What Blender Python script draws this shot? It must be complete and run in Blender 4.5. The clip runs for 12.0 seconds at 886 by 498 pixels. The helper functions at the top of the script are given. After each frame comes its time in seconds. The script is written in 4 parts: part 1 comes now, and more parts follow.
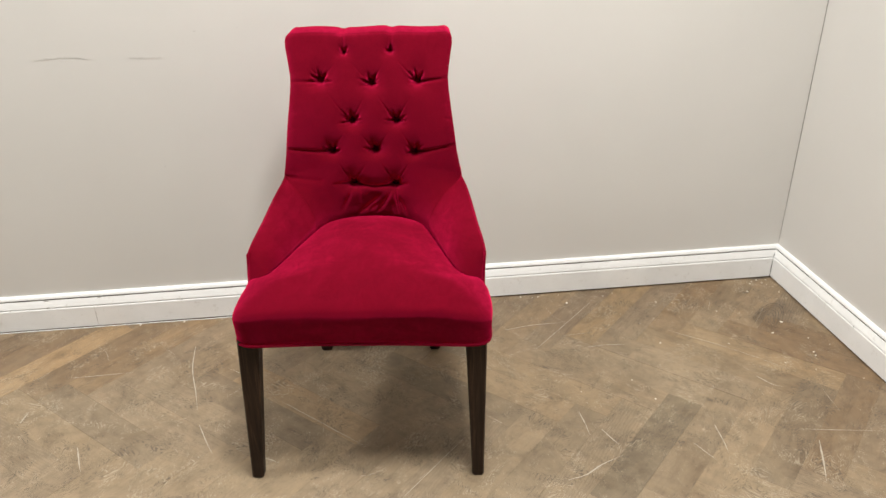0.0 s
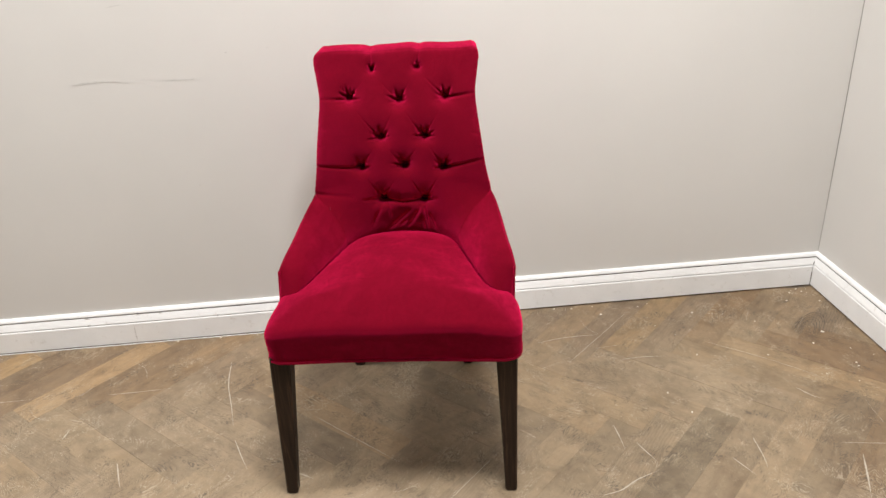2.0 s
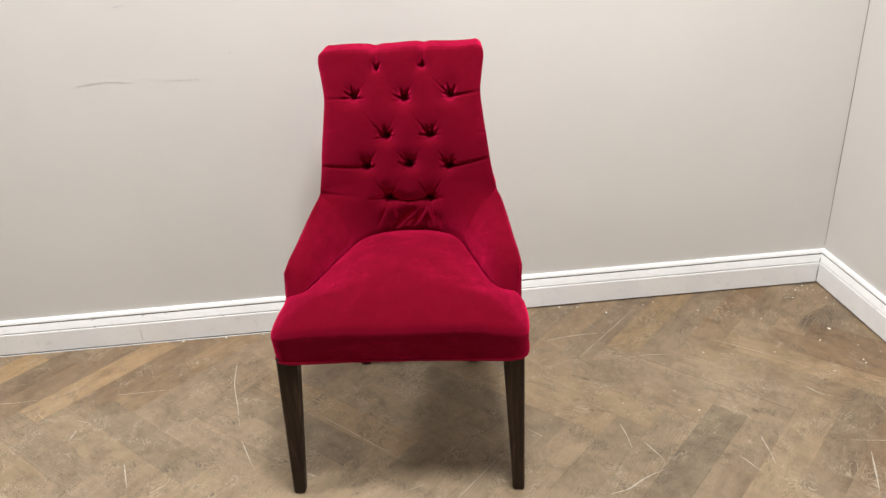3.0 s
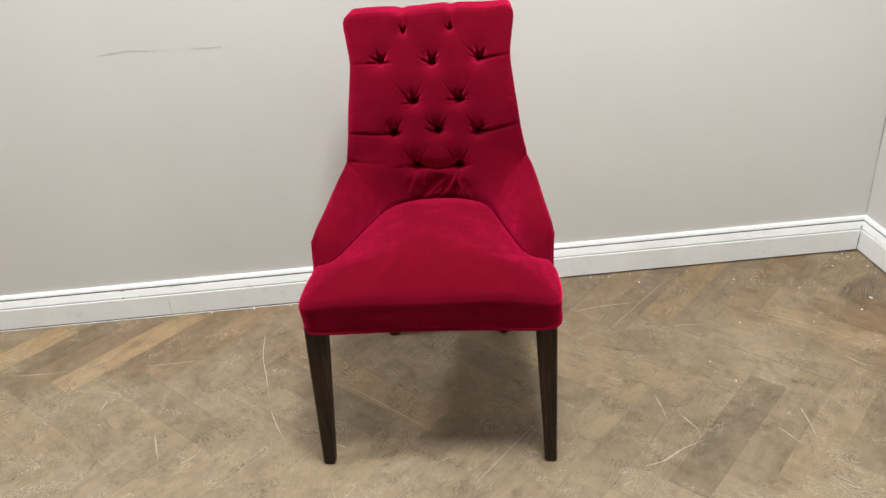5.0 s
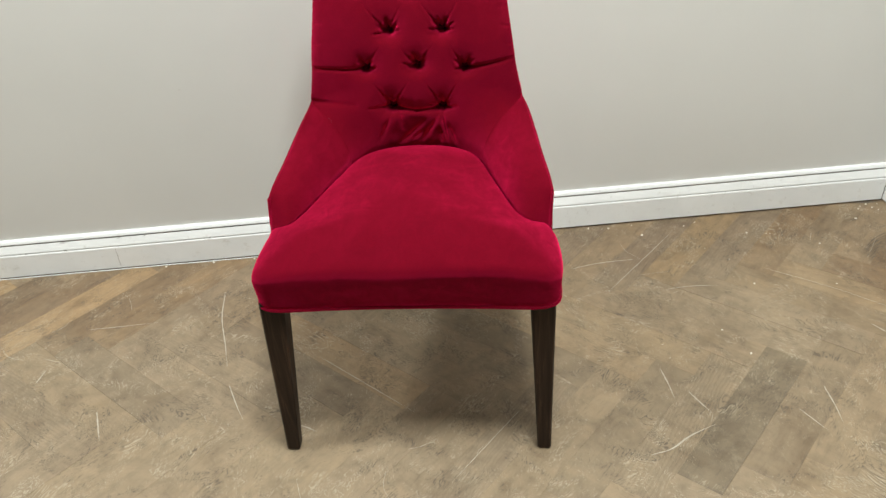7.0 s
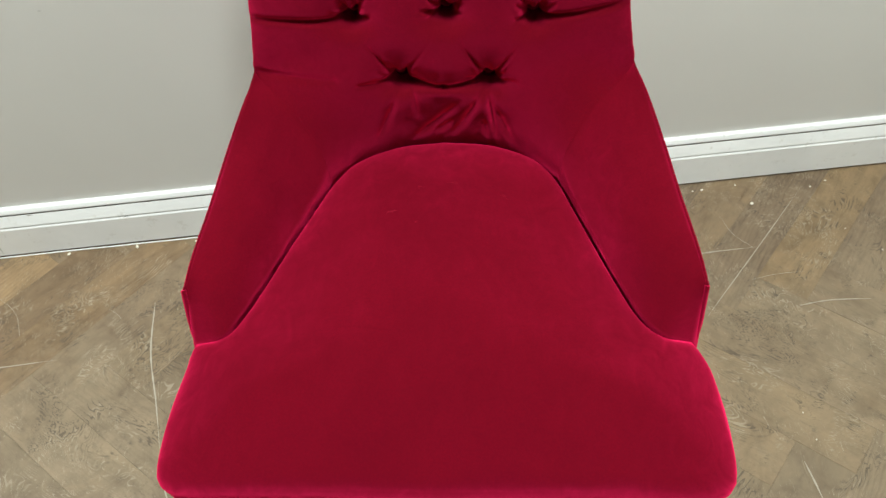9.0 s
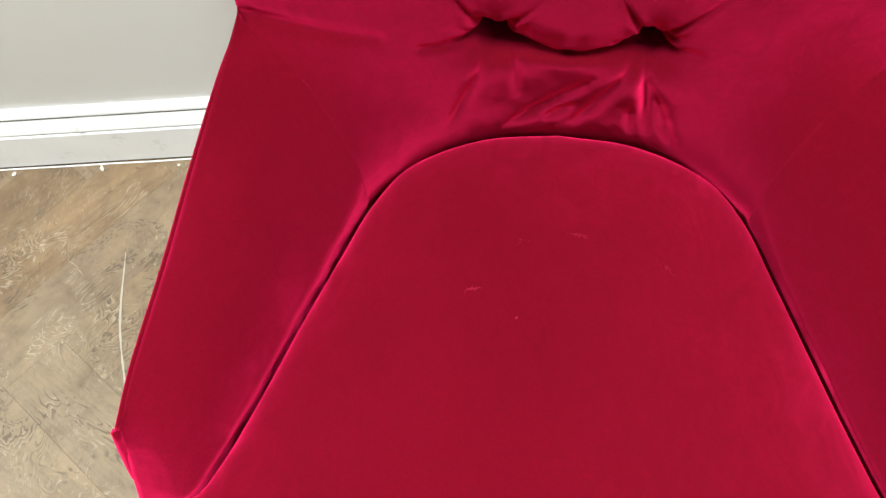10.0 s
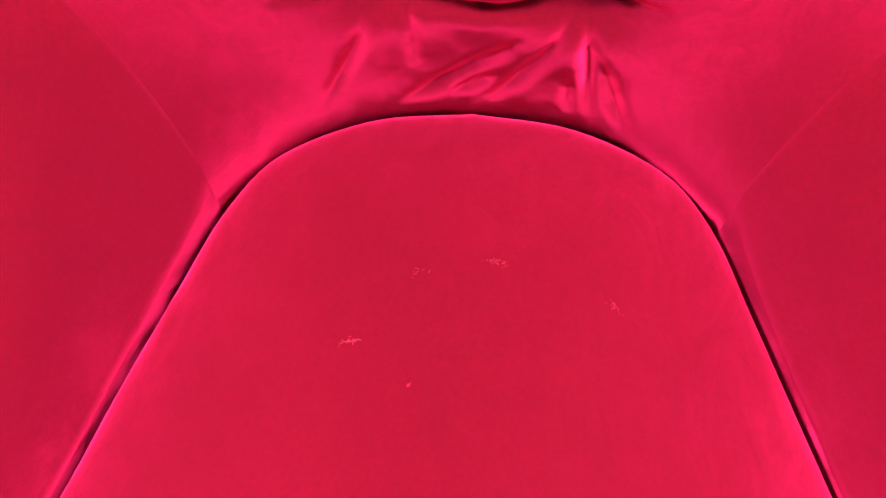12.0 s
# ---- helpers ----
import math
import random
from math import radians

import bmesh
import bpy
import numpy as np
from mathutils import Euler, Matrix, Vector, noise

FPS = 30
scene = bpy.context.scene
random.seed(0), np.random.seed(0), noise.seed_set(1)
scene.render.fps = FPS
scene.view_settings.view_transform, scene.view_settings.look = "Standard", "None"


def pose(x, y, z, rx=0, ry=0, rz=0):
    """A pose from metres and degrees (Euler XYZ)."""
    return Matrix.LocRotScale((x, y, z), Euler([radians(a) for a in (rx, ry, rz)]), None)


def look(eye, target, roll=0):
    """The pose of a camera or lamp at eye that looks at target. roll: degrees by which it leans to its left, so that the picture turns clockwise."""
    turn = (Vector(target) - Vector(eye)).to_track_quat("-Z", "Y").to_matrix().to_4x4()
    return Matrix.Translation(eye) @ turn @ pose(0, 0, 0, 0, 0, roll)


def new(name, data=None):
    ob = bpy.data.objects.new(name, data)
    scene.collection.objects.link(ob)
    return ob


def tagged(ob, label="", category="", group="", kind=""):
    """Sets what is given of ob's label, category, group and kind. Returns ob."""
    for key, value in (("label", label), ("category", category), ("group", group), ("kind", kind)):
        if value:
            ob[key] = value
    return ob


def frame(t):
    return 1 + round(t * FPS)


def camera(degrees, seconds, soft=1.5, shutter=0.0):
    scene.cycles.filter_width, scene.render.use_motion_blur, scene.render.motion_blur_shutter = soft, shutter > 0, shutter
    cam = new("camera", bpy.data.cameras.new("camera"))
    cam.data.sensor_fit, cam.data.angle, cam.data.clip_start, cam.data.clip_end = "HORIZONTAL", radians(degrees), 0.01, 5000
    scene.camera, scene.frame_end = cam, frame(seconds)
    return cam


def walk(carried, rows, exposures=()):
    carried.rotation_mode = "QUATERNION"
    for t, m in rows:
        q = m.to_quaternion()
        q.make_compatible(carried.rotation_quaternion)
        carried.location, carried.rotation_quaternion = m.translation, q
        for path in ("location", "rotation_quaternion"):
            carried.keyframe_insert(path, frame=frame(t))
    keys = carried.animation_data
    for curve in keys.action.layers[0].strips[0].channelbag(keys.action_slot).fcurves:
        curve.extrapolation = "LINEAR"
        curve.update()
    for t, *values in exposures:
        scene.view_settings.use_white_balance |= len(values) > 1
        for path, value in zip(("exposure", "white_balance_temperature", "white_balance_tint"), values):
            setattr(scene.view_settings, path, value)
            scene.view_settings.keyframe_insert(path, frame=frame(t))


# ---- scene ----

# ======== camera and its walk ========
LENS = 58.8
PATH = [
    (0, (-1.286, -2.056, 1.241), (-1.083, -0.291, 0.322), -0.8),
    (0.5, (-1.277, -2.02, 1.224), (-1.102, -0.245, 0.32), -1.4),
    (1, (-1.27, -2.023, 1.221), (-1.142, -0.235, 0.333), -2.4),
    (1.5, (-1.274, -2.028, 1.234), (-1.16, -0.241, 0.343), -2.6),
    (2, (-1.266, -2.053, 1.251), (-1.158, -0.267, 0.356), -3.1),
    (2.5, (-1.265, -2.056, 1.261), (-1.163, -0.271, 0.365), -3.3),
    (3, (-1.273, -2.048, 1.253), (-1.172, -0.264, 0.353), -3.5),
    (5, (-1.281, -2.018, 1.227), (-1.251, -0.262, 0.271), -4.9),
    (5.5, (-1.27, -2.005, 1.229), (-1.237, -0.249, 0.272), -4.8),
    (6, (-1.259, -1.986, 1.221), (-1.217, -0.229, 0.268), -4.2),
    (6.5, (-1.248, -1.921, 1.205), (-1.193, -0.169, 0.242), -3.7),
    (7, (-1.262, -1.773, 1.169), (-1.212, -0.121, 0.042), -4.2),
    (7.2, (-1.266, -1.691, 1.174), (-1.225, -0.097, -0.033), -4.9),
    (8.8, (-1.2765, -1.1025, 1.082), (-1.2445, 0.2205, -0.417), -5.0),
    (9, (-1.2885, -1.0385, 1.064), (-1.2455, 0.2755, -0.443), -4.7),
    (9.5, (-1.3195, -0.8475, 1.013), (-1.2415, 0.2915, -0.629), -3.1),
    (10, (-1.3295, -0.6645, 0.908), (-1.3605, 0.2695, -0.86), -5.0),
    (10.5, (-1.3385, -0.5815, 0.807), (-1.3575, 0.2395, -1.017), -3.6),
    (11, (-1.3375, -0.5675, 0.787), (-1.2855, 0.1895, -1.063), 0.5),
    (11.5, (-1.3285, -0.5615, 0.799), (-1.2545, 0.1915, -1.052), 2.1),
    (12, (-1.2905, -0.5605, 0.809), (-1.2095, 0.1995, -1.039), 1.6),
]
EXPOSURES = [(0, 0.0, 6700, 10), (2.5, 0.05, 6550, 13), (3.2, 0.03, 6500, 12), (5.0, -0.02, 6350, 8), (6.5, -0.03, 6350, 6), (7.2, 0.0, 6350, 2), (8.8, -0.1, 6250, -1), (9.5, -0.1, 6250, 2),
             (10.0, 0.38, 6250, 4), (10.5, 0.2, 6250, 4), (11.0, 0.97, 6300, 8), (11.5, 1.20, 6300, 10), (12, 1.34, 6300, 10)]
cam = camera(LENS, 12.0)
walk(cam, [(t, look(e, g, r)) for t, e, g, r in PATH], EXPOSURES)

# ======== light: unseen ceiling panels and one added fill, a dim world beyond the walls ===
world = bpy.data.worlds.new("world")
scene.world = world
world.use_nodes = True
world.node_tree.nodes["Background"].inputs["Color"].default_value = (0.8, 0.9, 1.0, 1)
world.node_tree.nodes["Background"].inputs["Strength"].default_value = 0.3

CEILING = 3.0
# first two placed from the chair's shadows; the third is an added weak fill
PANELS = [(-1.00, -1.24, 108), (-3.25, -0.74, 74), (-1.6, -4.6, 6)]  # x, y, watts
for px, py, watts in PANELS:
    lamp = bpy.data.lights.new("panel_lamp", "AREA")
    lamp.shape, lamp.size, lamp.size_y, lamp.energy = "RECTANGLE", 0.56, 0.56, watts
    lamp.color = (0.98, 0.985, 0.972)
    new("panel_lamp", lamp).matrix_world = pose(px, py, CEILING - 0.035)


# ======== materials ========
def nodes_of(name):
    m = bpy.data.materials.new(name)
    m.use_nodes = True
    t = m.node_tree
    return m, t, t.nodes["Principled BSDF"]


def add(t, kind, **values):
    n = t.nodes.new(kind)
    for k, v in values.items():
        if k in n.inputs:
            n.inputs[k].default_value = v
    return n


def ramp(t, fac, stops):
    r = t.nodes.new("ShaderNodeValToRGB")
    while len(r.color_ramp.elements) < len(stops):
        r.color_ramp.elements.new(0.5)
    for e, (at, c) in zip(r.color_ramp.elements, stops):
        e.position, e.color = at, (*c, 1)
    t.links.new(fac, r.inputs["Fac"])
    return r.outputs["Color"]


def mixed(t, a, b, fac, mode="MIX"):
    n = t.nodes.new("ShaderNodeMix")
    n.data_type, n.blend_type = "RGBA", mode
    for sock, v in ((n.inputs[6], a), (n.inputs[7], b), (n.inputs[0], fac)):
        if isinstance(v, (int, float)):
            sock.default_value = v
        elif isinstance(v, tuple):
            sock.default_value = (*v, 1)
        else:
            t.links.new(v, sock)
    return n.outputs[2]


def coords(t, scale=(1, 1, 1), turn=(0, 0, 0), source="Object"):
    c, m = t.nodes.new("ShaderNodeTexCoord"), t.nodes.new("ShaderNodeMapping")
    m.inputs["Scale"].default_value, m.inputs["Rotation"].default_value = scale, turn
    t.links.new(c.outputs[source], m.inputs["Vector"])
    return m.outputs["Vector"]


def noise_of(t, vec, scale, detail=4.0, rough=0.55, distort=0.0):
    n = add(t, "ShaderNodeTexNoise", Scale=scale, Detail=detail, Roughness=rough, Distortion=distort)
    t.links.new(vec, n.inputs["Vector"])
    return n.outputs["Fac"]


def bump(t, shader, height, strength, distance):
    b = add(t, "ShaderNodeBump", Strength=strength, Distance=distance)
    t.links.new(height, b.inputs["Height"])
    t.links.new(b.outputs["Normal"], shader.inputs["Normal"])


def velvet():
    m, t, p = nodes_of("crimson_velvet")
    v = coords(t)
    big = noise_of(t, v, 9.0, 3.0, 0.5, 0.6)
    fine = noise_of(t, v, 420.0, 3.0)
    mid = noise_of(t, v, 38.0, 4.0, 0.6, 1.5)
    base = ramp(t, big, [(0.30, (0.096, 0.0006, 0.0045)), (0.70, (0.120, 0.0009, 0.0060))])
    base = mixed(t, base, ramp(t, mid, [(0.35, (0.95, 0.95, 0.95)), (0.65, (1.04, 1.04, 1.04))]), 1.0, "MULTIPLY")
    t.links.new(mixed(t, base, (0.064, 0.0005, 0.0038), fine), p.inputs["Base Color"])
    p.inputs["Roughness"].default_value = 0.9
    p.inputs["Specular IOR Level"].default_value = 0.03
    p.inputs["Sheen Weight"].default_value = 1.0
    p.inputs["Sheen Roughness"].default_value = 0.56
    p.inputs["Sheen Tint"].default_value = (1.0, 0.017, 0.125, 1)
    # the nap leans off the surface: fibres all lie one way
    def vec(op, *sockets):
        n = t.nodes.new("ShaderNodeVectorMath")
        n.operation = op
        for k, v in enumerate(sockets):
            if isinstance(v, tuple):
                n.inputs[k].default_value = v
            else:
                t.links.new(v, n.inputs[k])
        return n.outputs[1 if op == "DOT_PRODUCT" else 0]

    normal = t.nodes.new("ShaderNodeNewGeometry").outputs["Normal"]
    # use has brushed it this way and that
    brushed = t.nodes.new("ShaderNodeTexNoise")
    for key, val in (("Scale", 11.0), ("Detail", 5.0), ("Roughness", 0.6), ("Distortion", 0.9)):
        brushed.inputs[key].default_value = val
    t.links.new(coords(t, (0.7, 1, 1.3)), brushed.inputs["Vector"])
    # each cut of cloth has its own lie, kept in the object's colour as half of (lean + 1); it follows the surface
    info = t.nodes.new("ShaderNodeObjectInfo")
    lie = vec("MULTIPLY_ADD", info.outputs["Color"], (2.0, 2.0, 2.0), (-1.0, -1.0, -1.0))
    # at the foot of the back the nap is leaned further down to brighten it; the colour's alpha says how much
    height = t.nodes.new("ShaderNodeSeparateXYZ")
    t.links.new(coords(t), height.inputs[0])
    foot = ramp(t, height.outputs["Z"], [(0.495, (1, 1, 1)), (0.555, (0, 0, 0))])
    lie = vec("ADD", lie, vec("MULTIPLY", vec("MULTIPLY", foot, info.outputs["Alpha"]), (0.0, 0.0, -0.42)))
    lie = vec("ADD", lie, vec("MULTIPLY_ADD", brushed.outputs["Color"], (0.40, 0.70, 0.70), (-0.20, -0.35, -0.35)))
    stroked = t.nodes.new("ShaderNodeTexNoise")
    for key, val in (("Scale", 42.0), ("Detail", 6.0), ("Roughness", 0.7), ("Distortion", 1.4)):
        stroked.inputs[key].default_value = val
    t.links.new(coords(t, (1, 0.55, 0.8)), stroked.inputs["Vector"])
    lie = vec("ADD", lie, vec("MULTIPLY_ADD", stroked.outputs["Color"], (0.56, 0.56, 0.56), (-0.28, -0.28, -0.28)))
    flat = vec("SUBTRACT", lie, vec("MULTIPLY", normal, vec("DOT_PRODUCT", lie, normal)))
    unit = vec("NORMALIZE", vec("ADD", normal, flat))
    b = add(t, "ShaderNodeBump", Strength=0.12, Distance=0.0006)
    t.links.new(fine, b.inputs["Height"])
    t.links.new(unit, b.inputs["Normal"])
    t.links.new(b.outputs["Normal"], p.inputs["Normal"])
    return m


def leg_wood():
    m, t, p = nodes_of("dark_stained_oak")
    v = coords(t, (60, 60, 3))
    g = noise_of(t, v, 2.2, 5.0, 0.6, 0.4)
    t.links.new(ramp(t, g, [(0.32, (0.010, 0.0055, 0.0036)), (0.55, (0.030, 0.0165, 0.0100)), (0.72, (0.072, 0.041, 0.025))]), p.inputs["Base Color"])
    p.inputs["Roughness"].default_value = 0.52
    p.inputs["Specular IOR Level"].default_value = 0.22
    bump(t, p, g, 0.25, 0.0008)
    return m


def wall_paint():
    m, t, p = nodes_of("pale_grey_wall_paint")
    v = coords(t)
    cloud = noise_of(t, v, 1.7, 4.0)
    tooth = noise_of(t, v, 220.0, 3.0)
    t.links.new(ramp(t, cloud, [(0.3, (0.595, 0.578, 0.548)), (0.7, (0.63, 0.612, 0.582))]), p.inputs["Base Color"])
    p.inputs["Roughness"].default_value = 0.55
    bump(t, p, tooth, 0.10, 0.0006)
    return m


def white_gloss():
    m, t, p = nodes_of("white_gloss_paint")
    v = coords(t, (1, 1, 1))
    n = noise_of(t, v, 7.0, 5.0, 0.65)
    dirt = noise_of(t, v, 46.0, 4.0, 0.7)
    c = ramp(t, n, [(0.3, (0.77, 0.77, 0.76)), (0.7, (0.85, 0.85, 0.84))])
    t.links.new(mixed(t, c, (0.50, 0.47, 0.42), ramp(t, dirt, [(0.60, (0, 0, 0)), (0.78, (0.55, 0.55, 0.55))])), p.inputs["Base Color"])
    p.inputs["Roughness"].default_value = 0.32
    bump(t, p, n, 0.06, 0.002)
    return m


def plank_wood(joined=False):
    """Grey-brown oak: grain along each plank's own length (local y), tone by plank, scuffs over all."""
    m, t, p = nodes_of("worn_oak_plank")
    info = t.nodes.new("ShaderNodeObjectInfo")
    chance = t.nodes.new("ShaderNodeNewGeometry").outputs["Random Per Island"] if joined else info.outputs["Random"]
    tc = t.nodes.new("ShaderNodeTexCoord")
    shift = t.nodes.new("ShaderNodeVectorMath")
    shift.operation = "MULTIPLY_ADD"
    t.links.new(chance, shift.inputs[0])
    shift.inputs[1].default_value = (37.0, 53.0, 11.0)
    t.links.new(tc.outputs["Object"], shift.inputs[2])
    stretch = t.nodes.new("ShaderNodeMapping")
    stretch.inputs["Scale"].default_value = (20, 4.2, 1)
    t.links.new(shift.outputs[0], stretch.inputs["Vector"])
    grain = noise_of(t, stretch.outputs["Vector"], 1.5, 7.0, 0.66, 1.6)
    blotch = noise_of(t, shift.outputs[0], 14.0, 6.0, 0.65, 1.0)
    # cathedral figure: rings stretched along the plank
    rings = t.nodes.new("ShaderNodeTexWave")
    rings.wave_type, rings.rings_direction = "RINGS", "Z"
    for k, val in (("Scale", 9.0), ("Distortion", 6.0), ("Detail", 3.0), ("Detail Scale", 1.4)):
        rings.inputs[k].default_value = val
    wide = t.nodes.new("ShaderNodeMapping")
    wide.inputs["Scale"].default_value = (5.0, 1.3, 1)
    t.links.new(shift.outputs[0], wide.inputs["Vector"])
    t.links.new(wide.outputs["Vector"], rings.inputs["Vector"])
    tone = ramp(t, chance, [(0.0, (0.191, 0.138, 0.092)), (0.2, (0.216, 0.156, 0.101)), (0.4, (0.202, 0.148, 0.100)), (0.6, (0.224, 0.160, 0.102)), (0.8, (0.207, 0.151, 0.103)), (1.0, (0.189, 0.141, 0.099))])
    tone = mixed(t, tone, info.outputs["Color"], 1.0, "MULTIPLY")
    c = mixed(t, tone, ramp(t, grain, [(0.28, (0.66, 0.63, 0.60)), (0.48, (0.97, 0.97, 0.97)), (0.75, (1.15, 1.14, 1.11))]), 0.8, "MULTIPLY")
    c = mixed(t, c, ramp(t, rings.outputs["Fac"], [(0.1, (0.66, 0.64, 0.62)), (0.5, (1.0, 1.0, 1.0))]), ramp(t, chance, [(0.80, (0.04, 0.04, 0.04)), (0.92, (0.55, 0.55, 0.55))]), "MULTIPLY")
    # grey film worn in by feet, out in the room; the strip along the walls keeps its brown
    pos = t.nodes.new("ShaderNodeNewGeometry")
    split = t.nodes.new("ShaderNodeSeparateXYZ")
    t.links.new(pos.outputs["Position"], split.inputs[0])
    near = t.nodes.new("ShaderNodeMath")
    near.operation = "MAXIMUM"
    t.links.new(split.outputs["X"], near.inputs[0])
    t.links.new(split.outputs["Y"], near.inputs[1])
    film = noise_of(t, pos.outputs["Position"], 3.4, 6.0, 0.68, 0.6)
    reach = t.nodes.new("ShaderNodeMath")
    reach.operation = "MULTIPLY_ADD"
    t.links.new(film, reach.inputs[0])
    reach.inputs[1].default_value = 0.80
    t.links.new(near.outputs[0], reach.inputs[2])
    amount = ramp(t, reach.outputs[0], [(-0.0, (0.30, 0.30, 0.30)), (0.08, (0.22, 0.22, 0.22)), (0.22, (0.0, 0.0, 0.0))])
    c = mixed(t, c, (0.300, 0.243, 0.172), amount)
    c = mixed(t, c, ramp(t, blotch, [(0.30, (0.76, 0.74, 0.73)), (0.50, (1.0, 1.0, 1.0)), (0.78, (1.22, 1.20, 1.15))]), 0.85, "MULTIPLY")
    # open pores and short cracks along the grain
    pores = t.nodes.new("ShaderNodeMapping")
    pores.inputs["Scale"].default_value = (150, 16, 1)
    t.links.new(shift.outputs[0], pores.inputs["Vector"])
    fleck = noise_of(t, pores.outputs["Vector"], 1.0, 5.0, 0.7, 1.2)
    c = mixed(t, c, (0.085, 0.066, 0.050), ramp(t, fleck, [(0.57, (0, 0, 0)), (0.70, (0.36, 0.36, 0.36))]))
    # scuffs: pale and dark rubbed patches broken up by a finer noise
    for seed, size, tone2, lo, hi, much in ((3.1, 17.0, (0.36, 0.305, 0.23), 0.57, 0.74, 0.38), (8.4, 34.0, (0.115, 0.09, 0.068), 0.60, 0.72, 0.5), (5.7, 60.0, (0.38, 0.325, 0.255), 0.63, 0.75, 0.40), (1.3, 75.0, (0.10, 0.08, 0.06), 0.63, 0.73, 0.6)):
        m1 = t.nodes.new("ShaderNodeMapping")
        m1.inputs["Location"].default_value, m1.inputs["Rotation"].default_value, m1.inputs["Scale"].default_value = (seed, seed * 2, 0), (0, 0, seed), (1.0, 0.45, 1)
        t.links.new(pos.outputs["Position"], m1.inputs["Vector"])
        s1 = noise_of(t, m1.outputs["Vector"], size, 9.0, 0.78, 1.8)
        c = mixed(t, c, tone2, ramp(t, s1, [(lo, (0, 0, 0)), (hi, (much, much, much))]))
    patch = noise_of(t, pos.outputs["Position"], 6.5, 7.0, 0.7, 1.4)
    c = mixed(t, c, ramp(t, patch, [(0.30, (0.80, 0.77, 0.74)), (0.47, (0.99, 0.985, 0.98)), (0.70, (1.14, 1.14, 1.14))]), 1.0, "MULTIPLY")
    # fine scratches: short strokes in bunches, pale and dark, each bunch its own way
    for seed, turn, tone2, much in ((2.2, 0.6, (0.44, 0.38, 0.29), 0.62), (6.1, 1.9, (0.44, 0.38, 0.29), 0.58), (4.4, 2.7, (0.085, 0.066, 0.049), 0.6)):
        m1 = t.nodes.new("ShaderNodeMapping")
        m1.inputs["Location"].default_value, m1.inputs["Rotation"].default_value, m1.inputs["Scale"].default_value = (seed, seed * 3, 0), (0, 0, turn), (1.0, 0.26, 1)
        t.links.new(pos.outputs["Position"], m1.inputs["Vector"])
        stroke = ramp(t, noise_of(t, m1.outputs["Vector"], 110.0, 6.0, 0.68, 3.4), [(0.58, (0, 0, 0)), (0.68, (much, much, much))])
        bunch = t.nodes.new("ShaderNodeVectorMath")
        bunch.operation = "ADD"
        t.links.new(pos.outputs["Position"], bunch.inputs[0])
        bunch.inputs[1].default_value = (seed * 5, seed, 0)
        where = ramp(t, noise_of(t, bunch.outputs[0], 12.0, 4.0, 0.6), [(0.51, (0, 0, 0)), (0.60, (1, 1, 1))])
        c = mixed(t, c, tone2, mixed(t, stroke, where, 1.0, "MULTIPLY"))
    # figured grain showing through the wear: contour lines of a stretched noise, in patches
    figure = t.nodes.new("ShaderNodeMapping")
    figure.inputs["Scale"].default_value = (1.0, 0.34, 1)
    t.links.new(shift.outputs[0], figure.inputs["Vector"])
    level = noise_of(t, figure.outputs["Vector"], 16.0, 4.0, 0.55, 1.1)
    for much, offset, tone2, lo, hi, where_at in ((0.72, 0.0, (0.088, 0.068, 0.051), 0.50, 0.59, (3.7, 1.1, 0)), (0.46, 1.9, (0.42, 0.365, 0.285), 0.52, 0.61, (7.9, 5.2, 0))):
        wave = t.nodes.new("ShaderNodeMath")
        wave.operation = "MULTIPLY_ADD"
        t.links.new(level, wave.inputs[0])
        wave.inputs[1].default_value, wave.inputs[2].default_value = 150.0, offset
        sine = t.nodes.new("ShaderNodeMath")
        sine.operation = "SINE"
        t.links.new(wave.outputs[0], sine.inputs[0])
        lines = ramp(t, sine.outputs[0], [(0.35, (0, 0, 0)), (0.9, (much, much, much))])
        there = t.nodes.new("ShaderNodeVectorMath")
        there.operation = "ADD"
        t.links.new(pos.outputs["Position"], there.inputs[0])
        there.inputs[1].default_value = where_at
        c = mixed(t, c, tone2, mixed(t, lines, ramp(t, noise_of(t, there.outputs[0], 9.0, 6.0, 0.7, 1.0), [(lo, (0, 0, 0)), (hi, (1, 1, 1))]), 1.0, "MULTIPLY"))
    c = mixed(t, c, (0.965, 0.955, 0.90), 1.0, "MULTIPLY")
    t.links.new(c, p.inputs["Base Color"])
    rough = ramp(t, blotch, [(0.3, (0.46, 0.46, 0.46)), (0.7, (0.64, 0.64, 0.64))])
    t.links.new(rough, p.inputs["Roughness"])
    p.inputs["Specular IOR Level"].default_value = 0.3
    bump(t, p, grain, 0.2, 0.0010)
    return m


def plain(name, c, rough=0.7, spread=0.12, scale=40.0, gloss=0.5):
    m, t, p = nodes_of(name)
    n = noise_of(t, coords(t), scale, 4.0)
    t.links.new(ramp(t, n, [(0.3, tuple(k * (1 - spread) for k in c)), (0.7, tuple(k * (1 + spread) for k in c))]), p.inputs["Base Color"])
    p.inputs["Roughness"].default_value = rough
    p.inputs["Specular IOR Level"].default_value = gloss
    return m


